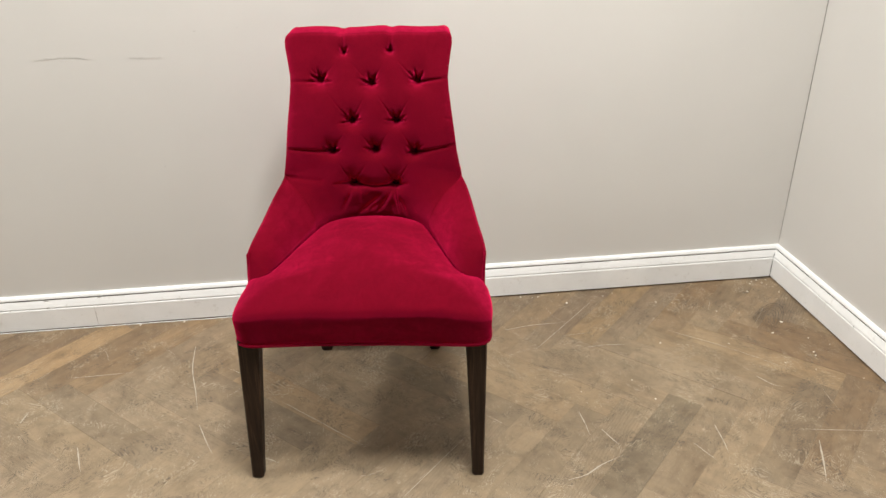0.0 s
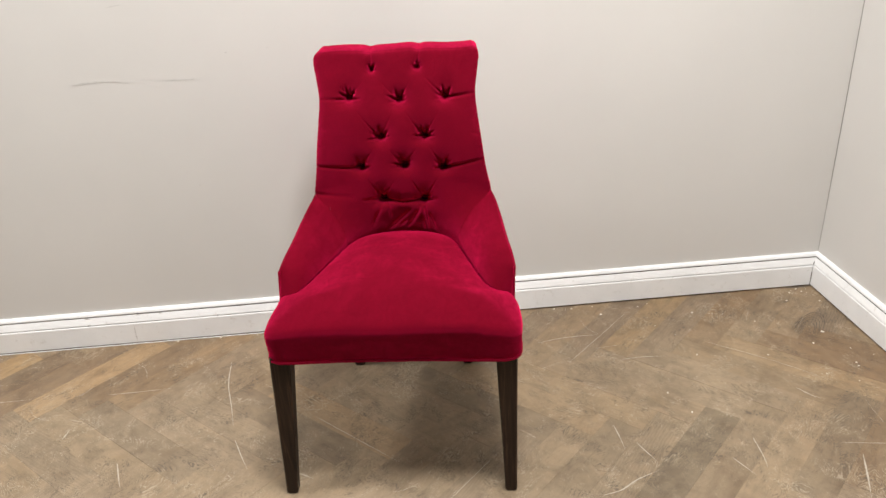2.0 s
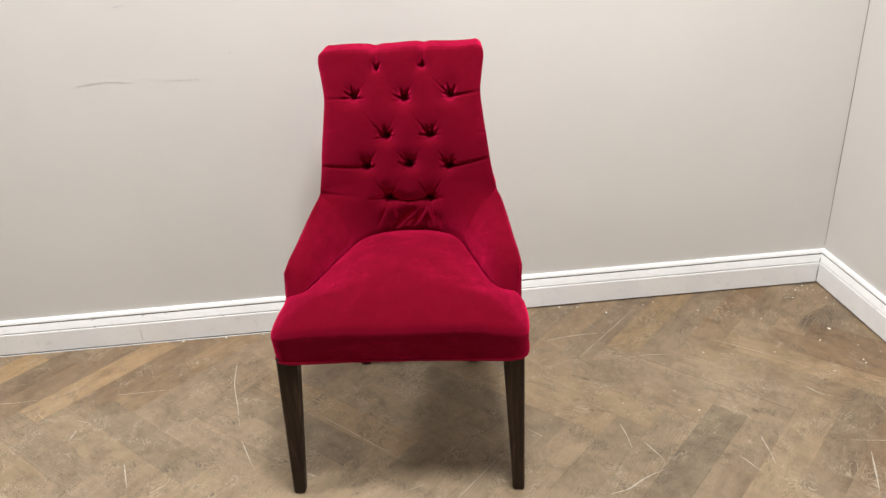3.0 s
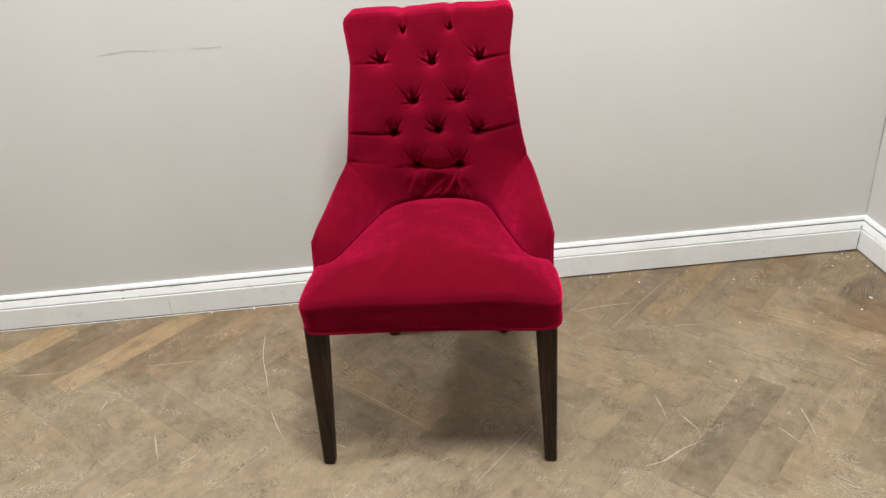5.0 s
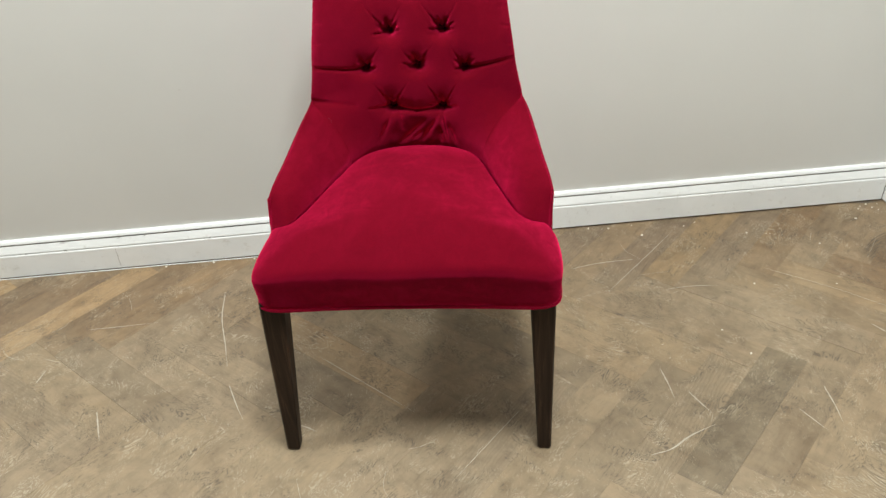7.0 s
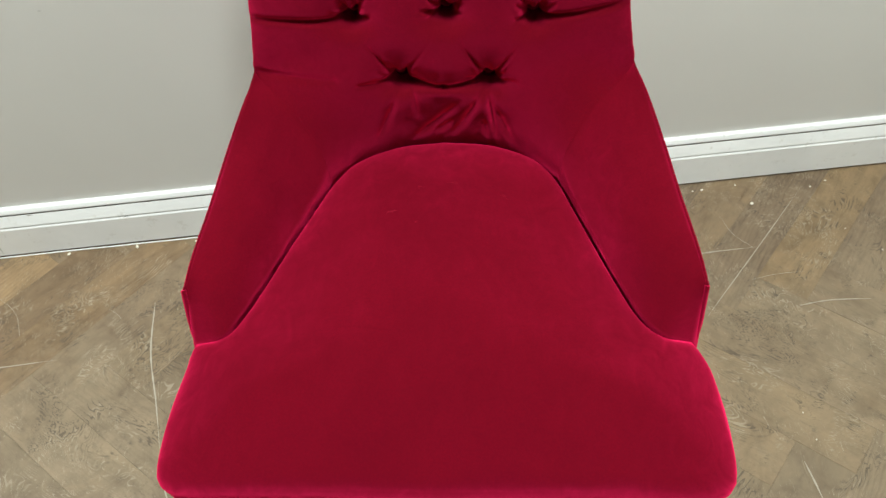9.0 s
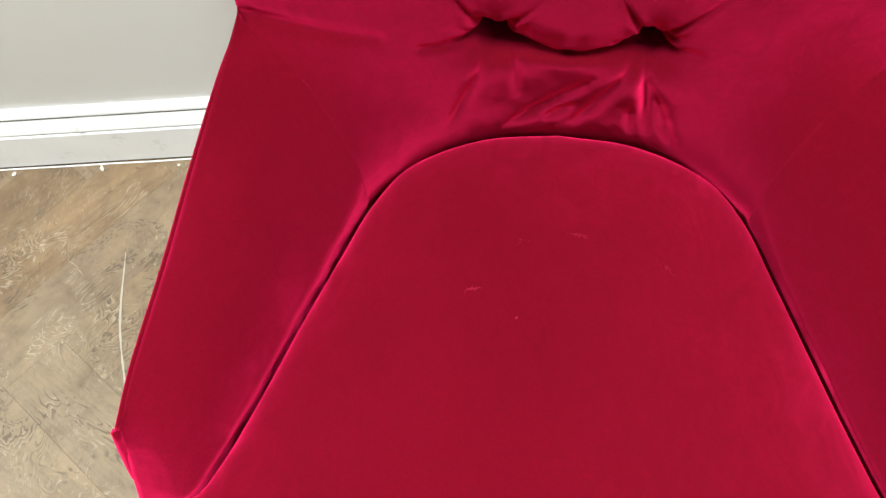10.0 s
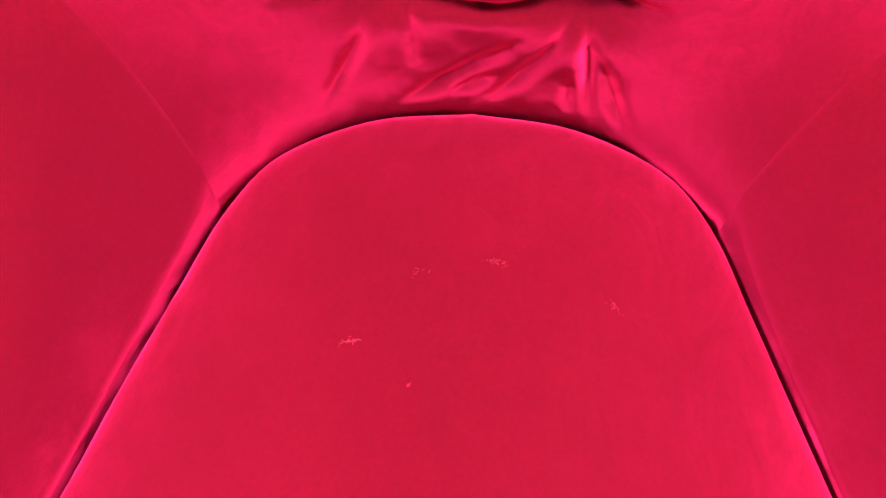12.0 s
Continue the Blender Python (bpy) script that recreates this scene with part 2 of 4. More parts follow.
VELVET, LEG, WALL, GLOSS, PLANK = velvet(), leg_wood(), wall_paint(), white_gloss(), plank_wood()
JOINT = plain("joint_dust", (0.13, 0.10, 0.075), 0.9)
# dark tone for the grooves' shade and dirt, also for the board joint
SHADE_AND_DUST = plain("groove_shade_and_dust", (0.30, 0.28, 0.25), 0.9, 0.6, 22.0)
# greys of the unseen walls and ceiling, set dark to lower bounced fill
FAR = plain("unseen_wall_grey", (0.22, 0.215, 0.20), 0.7, 0.05, 2.0)
CEIL = plain("unseen_ceiling_grey", (0.38, 0.375, 0.36), 0.8, 0.03, 3.0)
CRUMB = plain("white_plaster", (0.68, 0.63, 0.53), 0.9)
SCUFF = plain("pale_scratch", (0.38, 0.335, 0.265), 0.8)
GRAIN = plain("dark_oak_grain", (0.098, 0.074, 0.052), 0.8, 0.35, 60.0)
GREY_WALL = plain("faint_wall_scuff", (0.565, 0.549, 0.521), 0.7)
CRACK = plain("dirty_crack", (0.12, 0.105, 0.085), 0.9)
CHIP = plain("chipped_paint", (0.30, 0.28, 0.25), 0.8)
CRUSHED_PILE = plain("crushed_pile_pink", (0.26, 0.010, 0.030), 0.9, gloss=0.05)


# ======== mesh helpers ========
def mesh_of(name, verts, faces, material, smooth=False):
    me = bpy.data.meshes.new(name)
    me.from_pydata([tuple(v) for v in verts], [], faces)
    me.materials.append(material)
    if smooth:
        me.polygons.foreach_set("use_smooth", [True] * len(me.polygons))
    me.update()
    return me


def piece(name, verts, faces, material, parent=None, label="", smooth=False):
    ob = new(name, mesh_of(name, verts, faces, material, smooth))
    if parent:
        ob.parent = parent
    if label:
        ob["label"] = label
    return ob


def part(name, bm, material, parent, label="", smooth=True):
    me = bpy.data.meshes.new(name)
    bmesh.ops.recalc_face_normals(bm, faces=bm.faces)
    bm.to_mesh(me)
    bm.free()
    me.materials.append(material)
    me.polygons.foreach_set("use_smooth", [smooth] * len(me.polygons))
    ob = new(name, me)
    ob.parent = parent
    if label:
        ob["label"] = label
    return ob


def box(x0, x1, y0, y1, z0, z1):
    v = [(x, y, z) for z in (z0, z1) for y in (y0, y1) for x in (x0, x1)]
    return v, [(0, 2, 3, 1), (4, 5, 7, 6), (0, 1, 5, 4), (2, 6, 7, 3), (0, 4, 6, 2), (1, 3, 7, 5)]


def spline(points, n):
    """n + 1 points evenly spaced along a smooth curve through the points."""
    q = np.array(points, float)
    q = np.vstack([2 * q[0] - q[1], q, 2 * q[-1] - q[-2]])
    out = []
    for k in range(1, len(q) - 2):
        for f in np.linspace(0, 1, 24, endpoint=False):
            a, b, c, d = q[k - 1 : k + 3]
            out.append(0.5 * (2 * b + (c - a) * f + (2 * a - 5 * b + 4 * c - d) * f**2 + (3 * b - a - 3 * c + d) * f**3))
    out.append(q[-2])
    out = np.array(out)
    run = np.r_[0, np.cumsum(np.linalg.norm(np.diff(out, axis=0), axis=1))]
    want = np.linspace(0, run[-1], n + 1)
    return np.stack([np.interp(want, run, out[:, k]) for k in range(out.shape[1])], 1)


def grid_into(bm, rows, closed=False):
    """Quads between rows of points; returns the vertices."""
    vs = [[bm.verts.new(p) for p in row] for row in rows]
    for a, b in zip(vs, vs[1:]):
        n = len(a)
        for k in range(n if closed else n - 1):
            bm.faces.new((a[k], a[(k + 1) % n], b[(k + 1) % n], b[k]))
    return vs


def tube(bm, path, radius, sides=8):
    path = np.array(path, float)
    tang = np.gradient(path, axis=0)
    tang /= np.linalg.norm(tang, axis=1)[:, None]
    up = np.array([0.13, 0.21, 0.97])
    rows = []
    for p, d in zip(path, tang):
        a = np.cross(d, up)
        a /= np.linalg.norm(a)
        b = np.cross(d, a)
        rows.append([p + radius * (math.cos(k) * a + math.sin(k) * b) for k in np.linspace(0, 2 * math.pi, sides, endpoint=False)])
    vs = grid_into(bm, rows, True)
    bm.faces.new(vs[0])
    bm.faces.new(vs[-1][::-1])


# ======== the room ========
XL, YF = -7.5, -9.5  # the two walls that no view reaches


def wall(name, x0, x1, y0, y1, label, paint=WALL):
    v, f = box(x0, x1, y0, y1, -0.1, CEILING)
    tagged(piece(name, v, f, paint), label, "wall", kind="structure")


LEAN, EX = radians(2.3), 0.009  # the east wall opens outwards by this much, from this corner
XR = EX - YF * math.tan(LEAN)   # how far out it is at its other end
wall("wall_north", XL - 0.15, XR + 0.15, 0.0, 0.15, "pale warm grey painted plaster wall behind the chair")
v, f = box(0.0, 0.15, YF / math.cos(LEAN), 0.0, -0.1, CEILING)
wall_east = tagged(piece("wall_east", v, f, WALL), "pale warm grey painted plaster wall beside the chair", "wall", kind="structure")
wall_east.matrix_world = pose(EX, 0, 0, 0, 0, math.degrees(LEAN))
# unseen walls and ceiling, added to close the room and hold down bounce
wall("wall_west", XL - 0.15, XL, YF, 0.0, "unseen wall added to close the room, grey to cut bounced light", FAR)
wall("wall_south", XL - 0.15, XR + 0.15, YF - 0.15, YF, "unseen wall added to close the room, grey to cut bounced light", FAR)
v, f = box(XL - 0.15, XR + 0.15, YF - 0.15, 0.15, CEILING, CEILING + 0.12)
tagged(piece("ceiling", v, f, CEIL), "unseen ceiling added over the room, grey to cut bounced light", "ceiling", kind="structure")


def panel_light(x, y):
    root = tagged(new("ceiling_light"), "square white recessed ceiling light panel, assumed, out of view", "ceiling light", "ceiling light panels")
    root.location = (x, y, CEILING)
    bm = bmesh.new()
    for a, b, c, d in ((-0.30, 0.30, -0.30, -0.28), (-0.30, 0.30, 0.28, 0.30), (-0.30, -0.28, -0.28, 0.28), (0.28, 0.30, -0.28, 0.28)):
        vv, ff = box(a, b, c, d, -0.03, 0.0)
        w = [bm.verts.new(q) for q in vv]
        for q in ff:
            bm.faces.new([w[k] for k in q])
    part("frame", bm, GLOSS, root, smooth=False)
    bm = bmesh.new()
    vv, ff = box(-0.28, 0.28, -0.28, 0.28, -0.02, -0.012)
    w = [bm.verts.new(q) for q in vv]
    for q in ff:
        bm.faces.new([w[k] for k in q])
    part("diffuser", bm, CEIL, root, smooth=False)
    return root


for px, py, watts in PANELS:
    panel_light(px, py)


def baseboard(name, length, m, label):
    """A moulded skirting: flat board, a step, a hollow and a top bead. Runs along local x, its back on local y = 0, its face to -y."""
    prof = [(0, 0.0042), (-0.0155, 0.0042), (-0.017, 0.0054), (-0.017, 0.0680), (-0.0148, 0.0713), (-0.0095, 0.0716), (-0.0095, 0.0735), (-0.0160, 0.0740), (-0.0158, 0.0755), (-0.0125, 0.0860), (-0.0092, 0.0914), (-0.0030, 0.0919),
            (-0.0030, 0.0950), (-0.0104, 0.0956), (-0.0100, 0.0985), (-0.0076, 0.1040), (-0.005, 0.106), (0, 0.106)]
    prof = [(y, z + (0.004 if z > 0.09 else 0.0)) for y, z in prof]
    n = 60
    verts, faces = [], []
    for k in range(n + 1):
        x = length * k / n
        wob = 0.0006 * noise.noise((x * 3.1, 0.7, len(name)))
        verts += [(x, y + (wob if y < 0 else 0), z + (0.0005 * noise.noise((x * 5, 3.0, z * 9)) if z > 0 else 0)) for y, z in prof]
    w = len(prof)
    for k in range(n):
        for j in range(w - 1):
            a = k * w + j
            faces.append((a, a + w, a + w + 1, a + 1))
    faces += [tuple(range(w)), tuple(range(n * w, n * w + w))[::-1]]
    ob = piece(name, verts, faces, GLOSS)
    ob.data.materials.append(SHADE_AND_DUST)
    # shade and dirt of the grooves put into the colour of their faces
    for k in range(n):
        for j in (5, 10, 11):
            ob.data.polygons[k * (w - 1) + j].material_index = 1
    ob.matrix_world = m
    return tagged(ob, label, "baseboard", kind="structure")


baseboard("baseboard_north", EX - XL, pose(XL, 0, 0), "white gloss painted moulded baseboard, scuffed, at the foot of the wall")
baseboard("baseboard_east", -YF, pose(EX, 0, 0, 0, 0, -90 + math.degrees(LEAN)), "white gloss painted moulded baseboard, scuffed, at the foot of the wall")

# ======== the chair ========
CX, CY, CYAW = -1.3012, -0.7245, -7.2
chair = tagged(new("dining_chair"), "crimson velvet dining chair with button-tufted scoop back on dark tapered legs", "chair")
chair.matrix_world = pose(CX, CY, 0, 0, 0, CYAW)

# half of the line where the cushion meets the arms and back, from the arm's front foot to the middle of the back
RIM = [(0.2445, 0.127, 0.42), (0.215, 0.128, 0.43), (0.196, 0.148, 0.435), (0.178, 0.19, 0.438), (0.16, 0.24, 0.441), (0.142, 0.29, 0.443), (0.126, 0.3328, 0.445), (0.102, 0.3655, 0.447), (0.054, 0.389, 0.449), (0.0, 0.396, 0.449)]
FRONT = [(0.0, -0.034, 0.439), (0.12, -0.032, 0.438), (0.215, -0.0305, 0.434), (0.244, -0.0225, 0.428), (0.2565, -0.003, 0.425), (0.2585, 0.050, 0.423), (0.252, 0.105, 0.421), (0.2445, 0.127, 0.420)]


def skewed(p, side):
    """A point of the right half moved to its side; the cushion sits a little to the left."""
    x, y, z = p
    b = max(0.0, min(1.0, (y - 0.127) / 0.02)) * max(0.0, min(1.0, (0.34 - y) / 0.1))
    f = max(0.0, min(1.0, (0.127 - y) / 0.03))
    return (side * x - (0.0015 if side > 0 else 0.0035) * b + 0.0055 * f, y, z)


def seat():
    half = spline(FRONT, 40).tolist()[:-1] + spline(RIM, 50).tolist()
    other = [skewed(p, -1) for p in half[1:-1]][::-1]
    loop = np.array([skewed(p, 1) for p in half] + other)
    on_front = np.array([1.0 if p[1] < 0.1265 and (p[1] < 0.12 or abs(p[0]) > 0.238) else 0.0 for p in loop])
    c = np.array([0.0, 0.10])
    ends = np.roll(loop, -1, axis=0)
    rows = []
    for r in [0.03, 0.1, 0.2, 0.3, 0.4, 0.5, 0.6, 0.68, 0.75, 0.81, 0.86, 0.90, 0.93, 0.955, 0.975, 0.986, 0.994, 1.0]:
        row = []
        for p in loop:
            q = c + (p[:2] - c) * r
            d = ends[:, :2] - loop[:, :2]
            f = np.clip(((q - loop[:, :2]) * d).sum(1) / (d * d).sum(1), 0, 1)
            inside = np.hypot(*(loop[:, :2] + d * f[:, None] - q).T).min()
            edge = 0.440 - 0.019 * (abs(q[0]) / 0.25) ** 4 + 0.007 * max(0.0, q[1]) / 0.39
            up = 0.043 * (1 - math.exp(-inside / 0.095)) - 0.006 * math.exp(-inside / 0.0030)
            row.append(np.array([q[0], q[1], edge + up + 0.0015 * noise.noise((q[0] * 9, q[1] * 9, 2.0)) * (1 - r)]))
        rows.append(row)
    loop = np.array(rows[-1])
    # rolled front edge, face and underside; behind the arms the sides simply go down
    for out, drop in ((0.0022, 0.003), (0.0022, 0.007), (0.0004, 0.016), (-0.003, 0.032), (-0.007, 0.050), (-0.0105, 0.064), (-0.0125, 0.074)):
        row = []
        for p, f in zip(loop, on_front):
            d = np.array([p[0] - 0.0, (p[1] - 0.10) * 1.2, 0.0])
            d /= np.linalg.norm(d)
            low = 0.3575 + 0.0008 * (1 - min(1, abs(p[0]) / 0.24) ** 2)
            tuck = 1 + 0.25 * max(0.0, 1 - (abs(p[0]) / 0.21) ** 4) if out < 0 and p[1] < 0 else 1.0
            q = p + d * (out * tuck if f else -0.0012 - 0.14 * drop) * ((0.15, 1, 1) if f else (1, 1, 1))
            q[2] = p[2] + (low - p[2]) * drop / 0.074
            row.append(q)
        rows.append(row)
    bm = bmesh.new()
    vs = grid_into(bm, rows, True)
    bm.faces.new(vs[0])
    bm.faces.new(vs[-1])
    cushion = part("seat", bm, VELVET, chair)
    # the deck under the cushion, reaching into the gap behind it
    deck = [p[:2] + (p[:2] - c) / np.linalg.norm(p[:2] - c) * (-0.02 if f or abs(p[0]) > 0.205 else 0.016) for p, f in zip(loop, on_front)]
    bm = bmesh.new()
    vs = grid_into(bm, [[(q[0], q[1], h) for q in deck] for h in (0.392, 0.402)], True)
    bm.faces.new(vs[0][::-1])
    bm.faces.new(vs[1])
    part("seat_deck", bm, VELVET, chair, smooth=False)
    # welt along the lower front edge
    welt = [(q[0] * 0.998, q[1] + (0.0 if q[1] > 0 else -0.001), q[2] - 0.001) for q, f in zip(rows[-1], on_front) if f]
    k = next(i for i in range(1, len(welt)) if math.dist(welt[i], welt[i - 1]) > 0.1)
    bm = bmesh.new()
    tube(bm, welt[k:] + welt[:k], 0.0032, 6)
    part("seat_welt", bm, VELVET, cushion, "crimson velvet welt along the seat's lower edge")


# the tufted back: edge and middle from the cushion up to the top
EDGE = [(0.1340, 0.3400, 0.418), (0.1300, 0.3362, 0.446), (0.140, 0.352, 0.478), (0.168, 0.379, 0.512), (0.206, 0.404, 0.540), (0.203, 0.403, 0.570), (0.1945, 0.402, 0.610), (0.188, 0.408, 0.660), (0.180, 0.424, 0.720), (0.176, 0.439, 0.765), (0.181, 0.455, 0.808), (0.1855, 0.466, 0.838), (0.183, 0.472, 0.8545), (0.172, 0.475, 0.862)]
MIDDLE = [(0, 0.4040, 0.418), (0, 0.3980, 0.449), (0, 0.3985, 0.474), (0, 0.3988, 0.505), (0, 0.3975, 0.530), (0, 0.3962, 0.560), (0, 0.3950, 0.605), (0, 0.3962, 0.660), (0, 0.405, 0.720), (0, 0.421, 0.765), (0, 0.440, 0.810), (0, 0.456, 0.843), (0, 0.465, 0.8575), (0, 0.474, 0.863)]
BUTTONS = [(-0.0545, 0.8235), (0.048, 0.8255), (-0.109, 0.7650), (0.0045, 0.7590), (0.108, 0.7615), (-0.041, 0.6790), (0.059, 0.6780), (-0.091, 0.6080), (0.008, 0.6105), (0.099, 0.6025), (-0.049, 0.5260), (0.052, 0.5225)]
# folds between buttons: the upper, the lower, how marked
FOLDS = [(2, 5, 1.0), (3, 6, 1.0), (6, 9, 0.9), (1, 4, 0.8), (5, 8, 0.4), (8, 11, 1.1), (7, 10, 0.9), (9, 11, 0.9), (4, 6, 0.6), (3, 5, 0.5), (0, 3, 0.4), (1, 3, 0.4), (0, 2, 0.3), (5, 7, 0.4), (6, 8, 0.5), (8, 10, 0.4)]

# loose pleats running down from the lowest buttons to the cushion: line, depth, width
PLEATS = [([(-0.050, 0.520), (-0.060, 0.494), (-0.080, 0.455)], 0.0050, 0.0034), ([(-0.0375, 0.525), (-0.0325, 0.505), (-0.031, 0.480)], 0.0030, 0.0030),
          ([(0.018, 0.500), (-0.008, 0.476), (-0.040, 0.450)], 0.0062, 0.0036), ([(0.012, 0.478), (-0.014, 0.458)], 0.0040, 0.0032),
          ([(0.046, 0.518), (0.034, 0.493), (0.020, 0.471), (0.006, 0.455)], 0.0058, 0.0034), ([(0.051, 0.518), (0.053, 0.495), (0.060, 0.452)], 0.0080, 0.0034),
          ([(0.056, 0.500), (0.080, 0.447)], 0.0055, 0.0036), ([(0.046, 0.480), (0.049, 0.450)], 0.0036, 0.0030)]


def seg(px, pz, a, b):
    """Distance of points from a segment, and how far along it they lie."""
    d = np.subtract(b, a)
    f = np.clip(((px - a[0]) * d[0] + (pz - a[1]) * d[1]) / (d @ d), 0, 1)
    return np.hypot(px - a[0] - f * d[0], pz - a[1] - f * d[1]), f


def tuft(px, pz):
    """Relief of the padded back over its plane: dents at the buttons, pleats fanning up from them, folds between them."""
    h = np.zeros_like(px)
    for k, (bx, bz) in enumerate(BUTTONS):
        rng = random.Random(31 + k)
        dx, dz = px - bx, pz - bz
        up = np.clip(np.cos(np.arctan2(dx, dz)) + 0.25, 0, 1)
        r = np.hypot(dx, np.where(dz > 0, dz * 0.85, dz * 1.5))
        # the pit: steep, its mouth torn into points by the gathers
        star = 0.5 + 0.5 * np.cos(rng.choice((6, 7, 8)) * np.arctan2(dx, dz + 0.002) + rng.uniform(0, 6))
        mouth = (0.0112 if k > 9 else 0.0108 if k > 1 else 0.0072) * (0.8 + (0.6 if k < 10 else 0.3) * star * up)
        h -= (0.028 if k > 1 else 0.018) * np.exp(-((r / mouth) ** 2.2))
        # soft slope down to it, long above and short below
        wide = np.hypot(dx, np.where(dz > 0, dz * 0.75, dz * 1.9))
        h -= (0.015 if k > 1 else 0.007) * np.exp(-((wide / (0.026 if k > 1 else 0.015)) ** 1.8))
        # pleats gathered into the button, most of them from above
        for a in ((-86, -62, -40, -14, 22, 52, 84) if k > 1 else (-70, -20, 40)):
            a = math.radians(a + rng.uniform(-9, 9))
            far = rng.uniform(0.017, 0.034) if k > 1 else 0.015
            d, f = seg(px, pz, (bx + 0.005 * math.sin(a), bz + 0.005 * math.cos(a)), (bx + far * math.sin(a), bz + far * math.cos(a)))
            deep = rng.uniform(0.0045, 0.0075) if k > 1 else 0.004
            h -= deep * (np.exp(-((d / (0.0034 - 0.0016 * f)) ** 2)) - 0.40 * np.exp(-(((d - 0.0048) / 0.0026) ** 2))) * (1 - f) ** 0.8
    for i, j, much in FOLDS:
        d, f = seg(px, pz, BUTTONS[i], BUTTONS[j])
        h -= 0.0052 * much * (np.exp(-((d / 0.0021) ** 2)) - 0.35 * np.exp(-((d / 0.0055) ** 2))) * np.clip((f - 0.25) / 0.5, 0, 1)
        h -= 0.0016 * np.exp(-((d / 0.018) ** 2))
    b = BUTTONS
    extra = [((b[2][0], b[2][1]), (-0.182, 0.763), 0.0035, 0.0035), ((b[4][0], b[4][1]), (0.182, 0.768), 0.0055, 0.0038), ((b[7][0], b[7][1]), (-0.200, 0.614), 0.0060, 0.0042),
             ((b[9][0], b[9][1]), (0.200, 0.622), 0.0060, 0.0045), ((b[0][0], b[0][1]), (-0.058, 0.885), 0.0030, 0.004), ((b[1][0], b[1][1]), (0.054, 0.885), 0.0030, 0.004),
             (b[10], (0.000, 0.5195), 0.0110, 0.0048), (b[11], (0.000, 0.5195), 0.0110, 0.0048), ((-0.047, 0.531), (0.050, 0.529), 0.0030, 0.0120), ((-0.215, 0.545), (-0.120, 0.538), 0.0032, 0.005), (b[10], (-0.092, 0.528), 0.0045, 0.0035), (b[11], (0.080, 0.526), 0.0035, 0.004),
             ((-0.190, 0.700), (-0.166, 0.697), 0.0022, 0.0030), ((-0.192, 0.660), (-0.172, 0.660), 0.0018, 0.0028), ((0.188, 0.716), (0.166, 0.712), 0.0020, 0.0030), ((0.192, 0.676), (0.168, 0.682), 0.0024, 0.0030), ((0.196, 0.645), (0.176, 0.648), 0.0018, 0.0028)]
    for a, c, deep, wide in extra:
        d, f = seg(px, pz, a, c)
        h -= 1.5 * deep * np.exp(-((d / wide) ** 2)) * (1 - 0.65 * f)
    for line, deep, wide in PLEATS:
        deep, wide = 0.85 * deep, 1.3 * wide
        steps = [math.dist(a, c) for a, c in zip(line, line[1:])]
        near, along = np.full_like(px, 9.0), np.zeros_like(px)
        for k, (a, c) in enumerate(zip(line, line[1:])):
            d, f = seg(px, pz, a, c)
            along = np.where(d < near, (sum(steps[:k]) + f * steps[k]) / sum(steps), along)
            near = np.minimum(d, near)
        fade = np.clip(along / 0.35, 0.15, 1) * np.clip((1.0 - along) / 0.35, 0.0, 1)
        h -= deep * fade * (1.25 * np.exp(-((near / wide) ** 1.6)) - 0.30 * np.exp(-((near / (2.6 * wide)) ** 2)))
    return h


